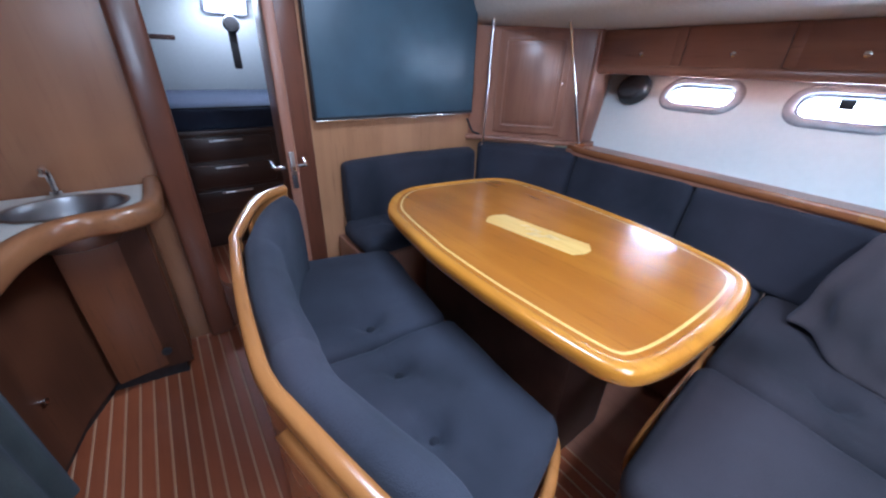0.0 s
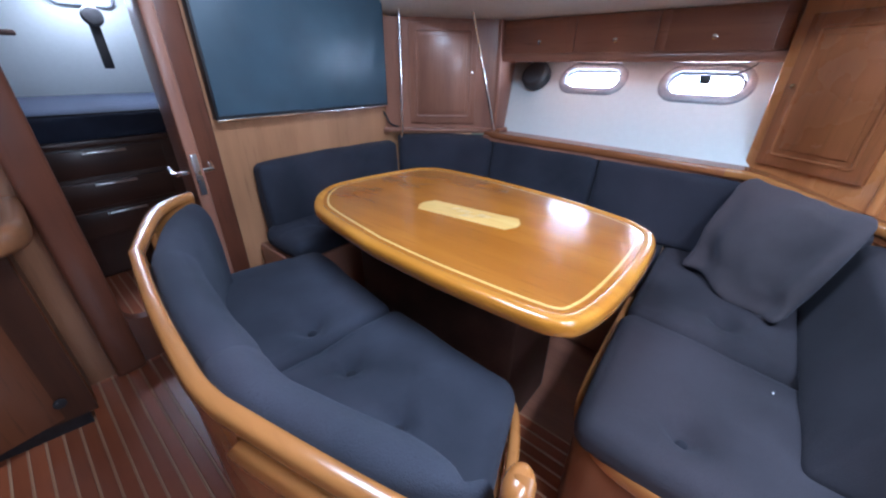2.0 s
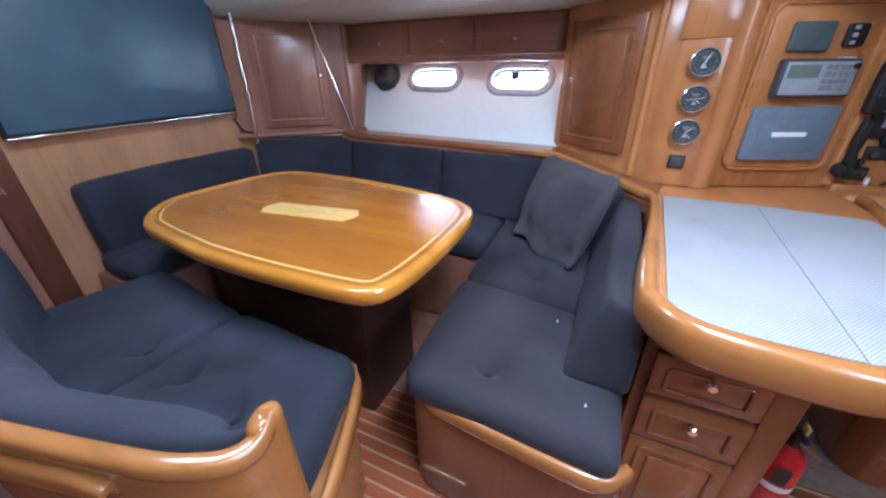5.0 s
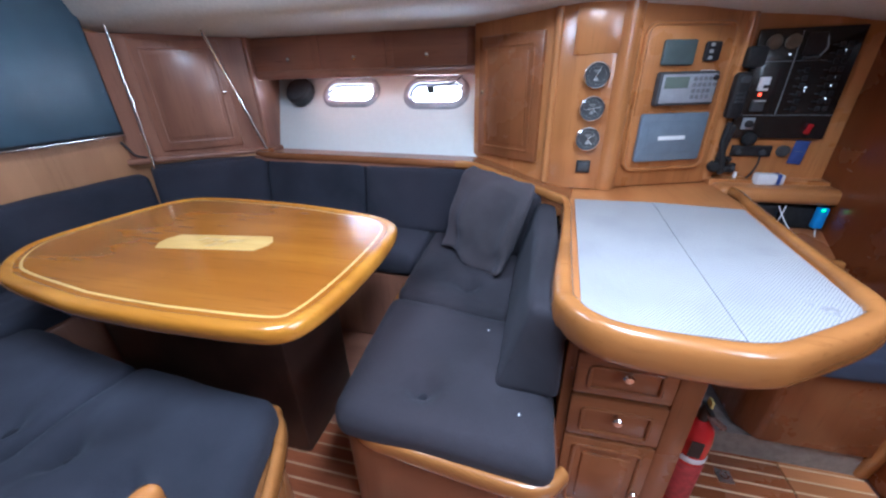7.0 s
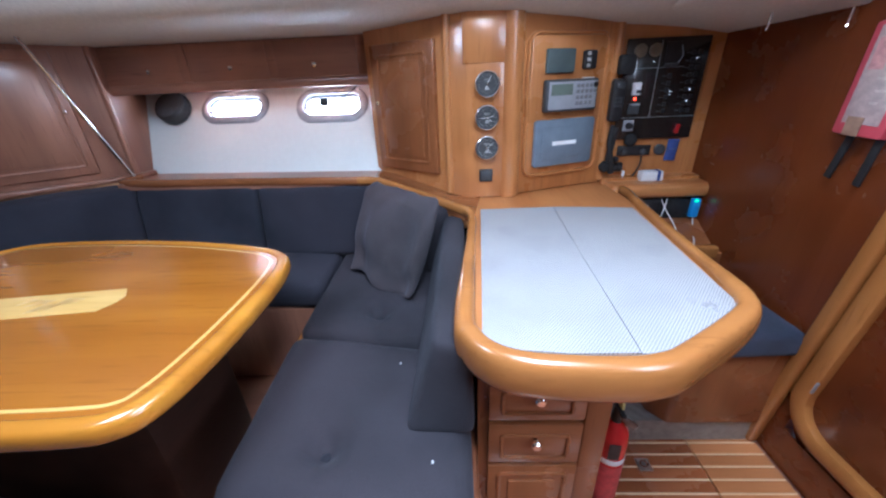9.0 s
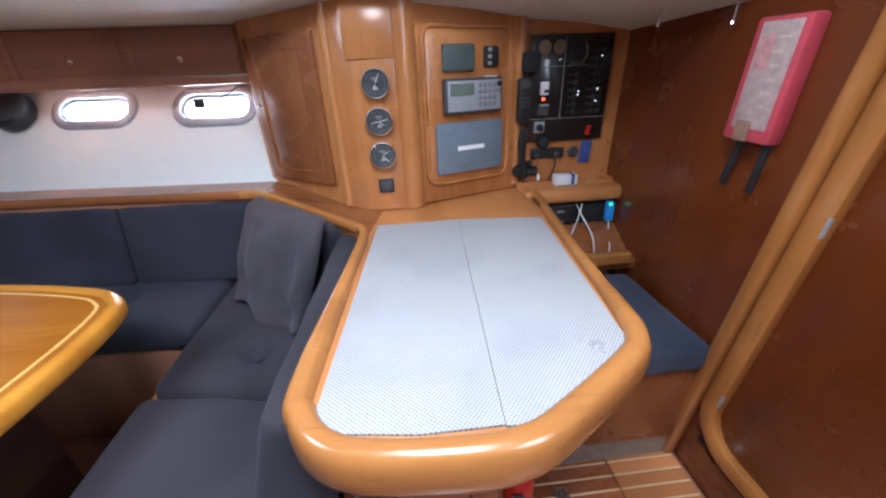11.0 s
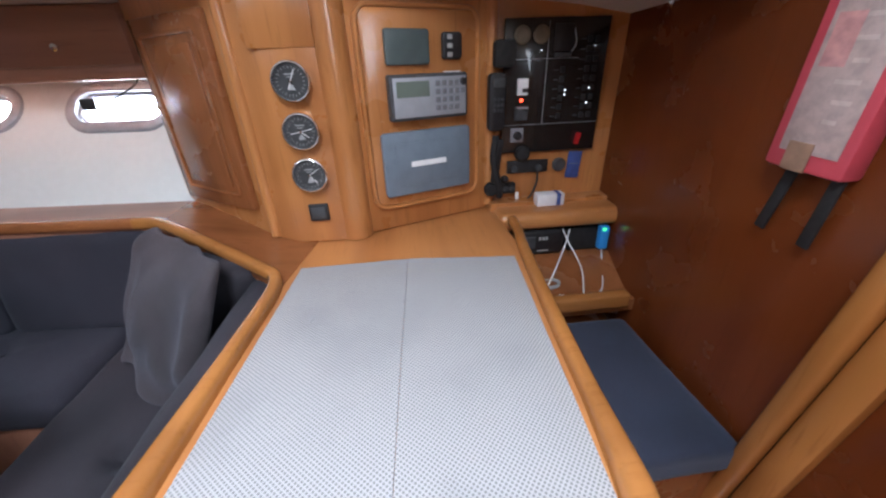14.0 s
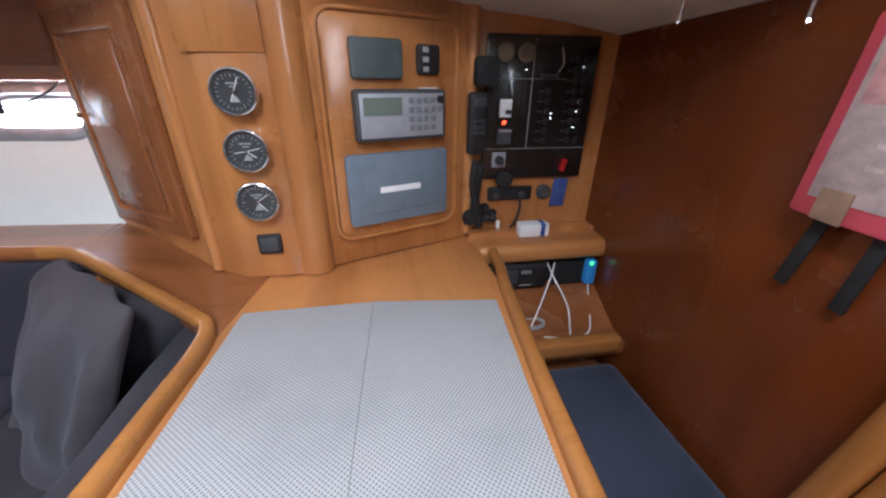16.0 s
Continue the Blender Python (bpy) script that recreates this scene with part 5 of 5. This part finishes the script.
for zc, h in ((0.570, 0.125), (0.425, 0.138)):
    m = facing(1.175, -0.400, zc, -1, 0)
    d = part("drawer", plate(m, 0.226, h, 0.020, 0.005), cherry_sill, ped)
    part("field", ring(m @ pose(0, -0.020, -0.006), 0.150, h - 0.07, 0.006, 0.010, 0.004), cherry_sill, d)
    part("knob", lathe([(0.006, 0), (0.006, 0.008), (0.012, 0.012), (0.013, 0.020), (0.009, 0.025), (0, 0.026)], m @ pose(0, -0.020, 0.020, 90, 0, 0), 16), chrome, d, "bright metal knob")
m = facing(1.175, -0.400, 0.195, -1, 0)
raised_panel("door", m, 0.226, 0.300, ped, cherry_door, (0.085, -0.02, 0.9), chrome, 0.035)
part("stile", box(1.165, -0.575, 0.0, 1.180, -0.517, 0.71, 0.004), cherry_door, ped)

# fire extinguisher beside the drawers
ex = thing("fire_extinguisher", "red fire extinguisher with a white band standing beside the drawers", "extinguisher")
E0 = pose(1.275, -0.655, 0.0) @ Matrix.Diagonal((0.86, 0.86, 1.0, 1.0))
part("cylinder", lathe([(0, 0.005), (0.040, 0.005), (0.048, 0.02), (0.049, 0.30), (0.042, 0.335), (0.024, 0.355), (0.018, 0.365), (0, 0.365)], E0, 32), red_paint, ex, "glossy red cylinder")
part("band", lathe([(0.0495, 0.225), (0.0500, 0.226), (0.0500, 0.245), (0.0495, 0.246)], E0, 32), white_plastic, ex)
part("label", lathe([(0.0495, 0.05), (0.0499, 0.051), (0.0499, 0.215), (0.0495, 0.216)], E0, 32), red_label, ex)
part("dark_label", plate(facing(1.2335, -0.645, 0.285, -1, 0.12), 0.030, 0.060, 0.002, 0.0), black, ex, "small dark label")
part("valve", lathe([(0.016, 0.36), (0.018, 0.38), (0.014, 0.40), (0.010, 0.415), (0, 0.416)], E0, 16), black, ex)
part("lever", box(1.240, -0.662, 0.405, 1.292, -0.648, 0.416, 0.004), black, ex)
part("nozzle", tube((1.275, -0.655, 0.388), (1.235, -0.69, 0.380), 0.008), steel, ex)
part("tag", box(1.262, -0.664, 0.412, 1.285, -0.656, 0.437, 0.003), plain("yellow_tag", (0.62, 0.55, 0.20), 0.5), ex)

# ---------------------------------------------------------------- chart seat and aft door
cs = thing("navigator_bench", "brown wooden bench box beside the chart table", "seat")
part("box", prism([(1.47, aft_y), (1.47, -0.95), (1.53, -0.90), (2.22, -0.90), (2.22, aft_y)], 0.10, 0.415, 0.012), cherry_door, cs)
part("plinth", prism([(1.485, aft_y), (1.485, -0.82), (2.2, -0.82), (2.2, aft_y)], 0.0, 0.10), grey_lino, cs)
sc = thing("bench_cushion", "navy blue flat cushion on the chart seat", "cushion")
part("cover", soft([(1.445, -1.285, 0.415), (1.93, -1.285, 0.415), (1.93, -0.78, 0.415), (1.445, -0.78, 0.415)], [(1.45, -1.285, 0.50), (1.91, -1.285, 0.50), (1.91, -0.78, 0.50), (1.45, -0.78, 0.50)], 0.025, 18, 0.008, (), 0.004, 14.0), navy_blue, sc)

ad = tagged(new("door_2"), "closed reddish-brown aft cabin door in a rounded wooden frame", "door", kind="structure")
D = facing(1.105, aft_y, 1.0, 0, 1)
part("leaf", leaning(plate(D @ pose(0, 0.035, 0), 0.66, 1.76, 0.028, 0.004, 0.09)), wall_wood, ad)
part("frame", leaning(ring(D @ pose(0, -0.004, 0.03), 0.62, 1.62, 0.022, 0.056, 0.10, 12)), rail_wood_z, ad, "rounded varnished frame")
for z in (0.36, 0.925):
    part("hinge", leaning(plate(D @ pose(-0.318, -0.004, z - 1.0), 0.012, 0.050, 0.016, 0.003)), silver, ad, "bright metal hinge")
tagged(part("trim", leaning(box(1.470, aft_y, 0.0, 1.512, aft_y + 0.040, 1.95, 0.016, 4)), rail_wood_z), "rounded upright post beside the aft door", "trim", kind="structure")

# fire blanket
fb = thing("fire_blanket", "red fire blanket pouch with black pull straps on the wall", "fire blanket")
B = facing(1.553, aft_y, 1.195, 0, 1, 0) @ pose(0, 0, 0, 0, 2.0, 0)
part("case", plate(B, 0.130, 0.262, 0.040, 0.008), pink_plastic, fb)
part("front_label", plate(B @ pose(0.002, -0.040, 0.010), 0.094, 0.222, 0.002, 0.001), pale_label, fb, "pale printed instruction label")
for k in range(6):
    part("print_bar", plate(B @ pose(0.018 - 0.004 * (k % 2), -0.042, 0.09 - k * 0.028), 0.034 - 0.007 * (k % 3), 0.006, 0.0008, 0), print_pale, fb)
part("print_picture", plate(B @ pose(-0.018, -0.042, 0.060), 0.036, 0.070, 0.0008, 0), pink_label, fb, "faded pink printed picture")
part("tape", plate(B @ pose(-0.009, -0.042, -0.107), 0.040, 0.046, 0.003, 0.001), tan_tape, fb, "strip of tan tape")
for x, lean in ((-0.022, 8), (0.050, 3)):
    part("strap", plate(B @ pose(x, -0.016, -0.125, 0, lean, 0) @ pose(0, 0, -0.062), 0.020, 0.130, 0.006, 0.002), black_soft, fb, "black webbing strap")

# ---------------------------------------------------------------- sole planks
def planks():
    """Planks along the boat, a pale strip between each two; across the chart table's bay they run fore and aft too."""
    pitch = 0.045
    meshes = {}

    def slab(w, ln, h, mat):
        key = (round(w, 4), round(ln, 4), mat.name)
        if key not in meshes:
            bm = box(-w / 2, -ln / 2, -0.012, w / 2, ln / 2, h, 0.0015, 1)
            me = bpy.data.meshes.new("plank")
            bm.to_mesh(me)
            bm.free()
            me.materials.append(mat)
            meshes[key] = me
        return meshes[key]

    def lay(name, me, x, y):
        ob = new(name, me)
        ob.location = (x, y, 0)
        ob.parent = floor

    x = -0.40
    while x < 1.30:
        for y0, y1 in ((-1.29, 0.20), (0.205, 1.98), (1.985, 3.04)):
            if (y0 > 1.9 and not 0.2 < x < 1.0) or (x > 1.10 and not 0.2 < y0 < 1.0):
                continue
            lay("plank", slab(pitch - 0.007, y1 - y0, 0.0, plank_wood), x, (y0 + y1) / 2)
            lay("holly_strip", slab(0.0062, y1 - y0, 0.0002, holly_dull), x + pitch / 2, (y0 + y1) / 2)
        x += pitch
    x = 1.135
    while x < 1.52:
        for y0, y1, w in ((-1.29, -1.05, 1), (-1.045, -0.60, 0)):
            lay("plank", slab(pitch - 0.007, y1 - y0, 0.0, plank_wood_bright if w else plank_mid), x, (y0 + y1) / 2)
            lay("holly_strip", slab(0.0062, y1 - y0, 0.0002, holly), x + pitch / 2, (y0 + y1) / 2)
        x += pitch


planks()
lift = thing("floor_catch", "small square metal lifting catch in the sole", "catch")
part("plate", box(1.365, -0.875, 0.0, 1.41, -0.83, 0.003, 0.001), steel, lift)
part("ring", lathe([(0.014, 0.003), (0.013, 0.006), (0.009, 0.006), (0.008, 0.003)], pose(1.388, -0.852, 0), 18), chrome, lift)

for x, y in ((1.358, -0.051), (1.06, -0.16), (1.20, 0.02)):
    ln = thing("lint", "tiny white scrap of lint on the navy seat", "lint", "lint on the seat")
    part("fluff", box(x - 0.004, y - 0.002, 0.499, x + 0.004, y + 0.002, 0.502, 0.001), white_plastic, ln)

for a, b in (((1.84, -1.17, 1.335), (1.838, -1.17, 1.382)), ((1.722, -1.292, 1.325), (1.720, -1.292, 1.372))):
    hk2 = thing("hook", "slim bright metal hook near the deckhead", "hook", "deckhead hooks")
    part("shank", tube(a, b, 0.0035, 10), bezel_silver, hk2)
    part("tip", tube((a[0], a[1], a[2]), (a[0] - 0.012, a[1] + 0.012, a[2] + 0.004), 0.003, 10), bezel_silver, hk2)
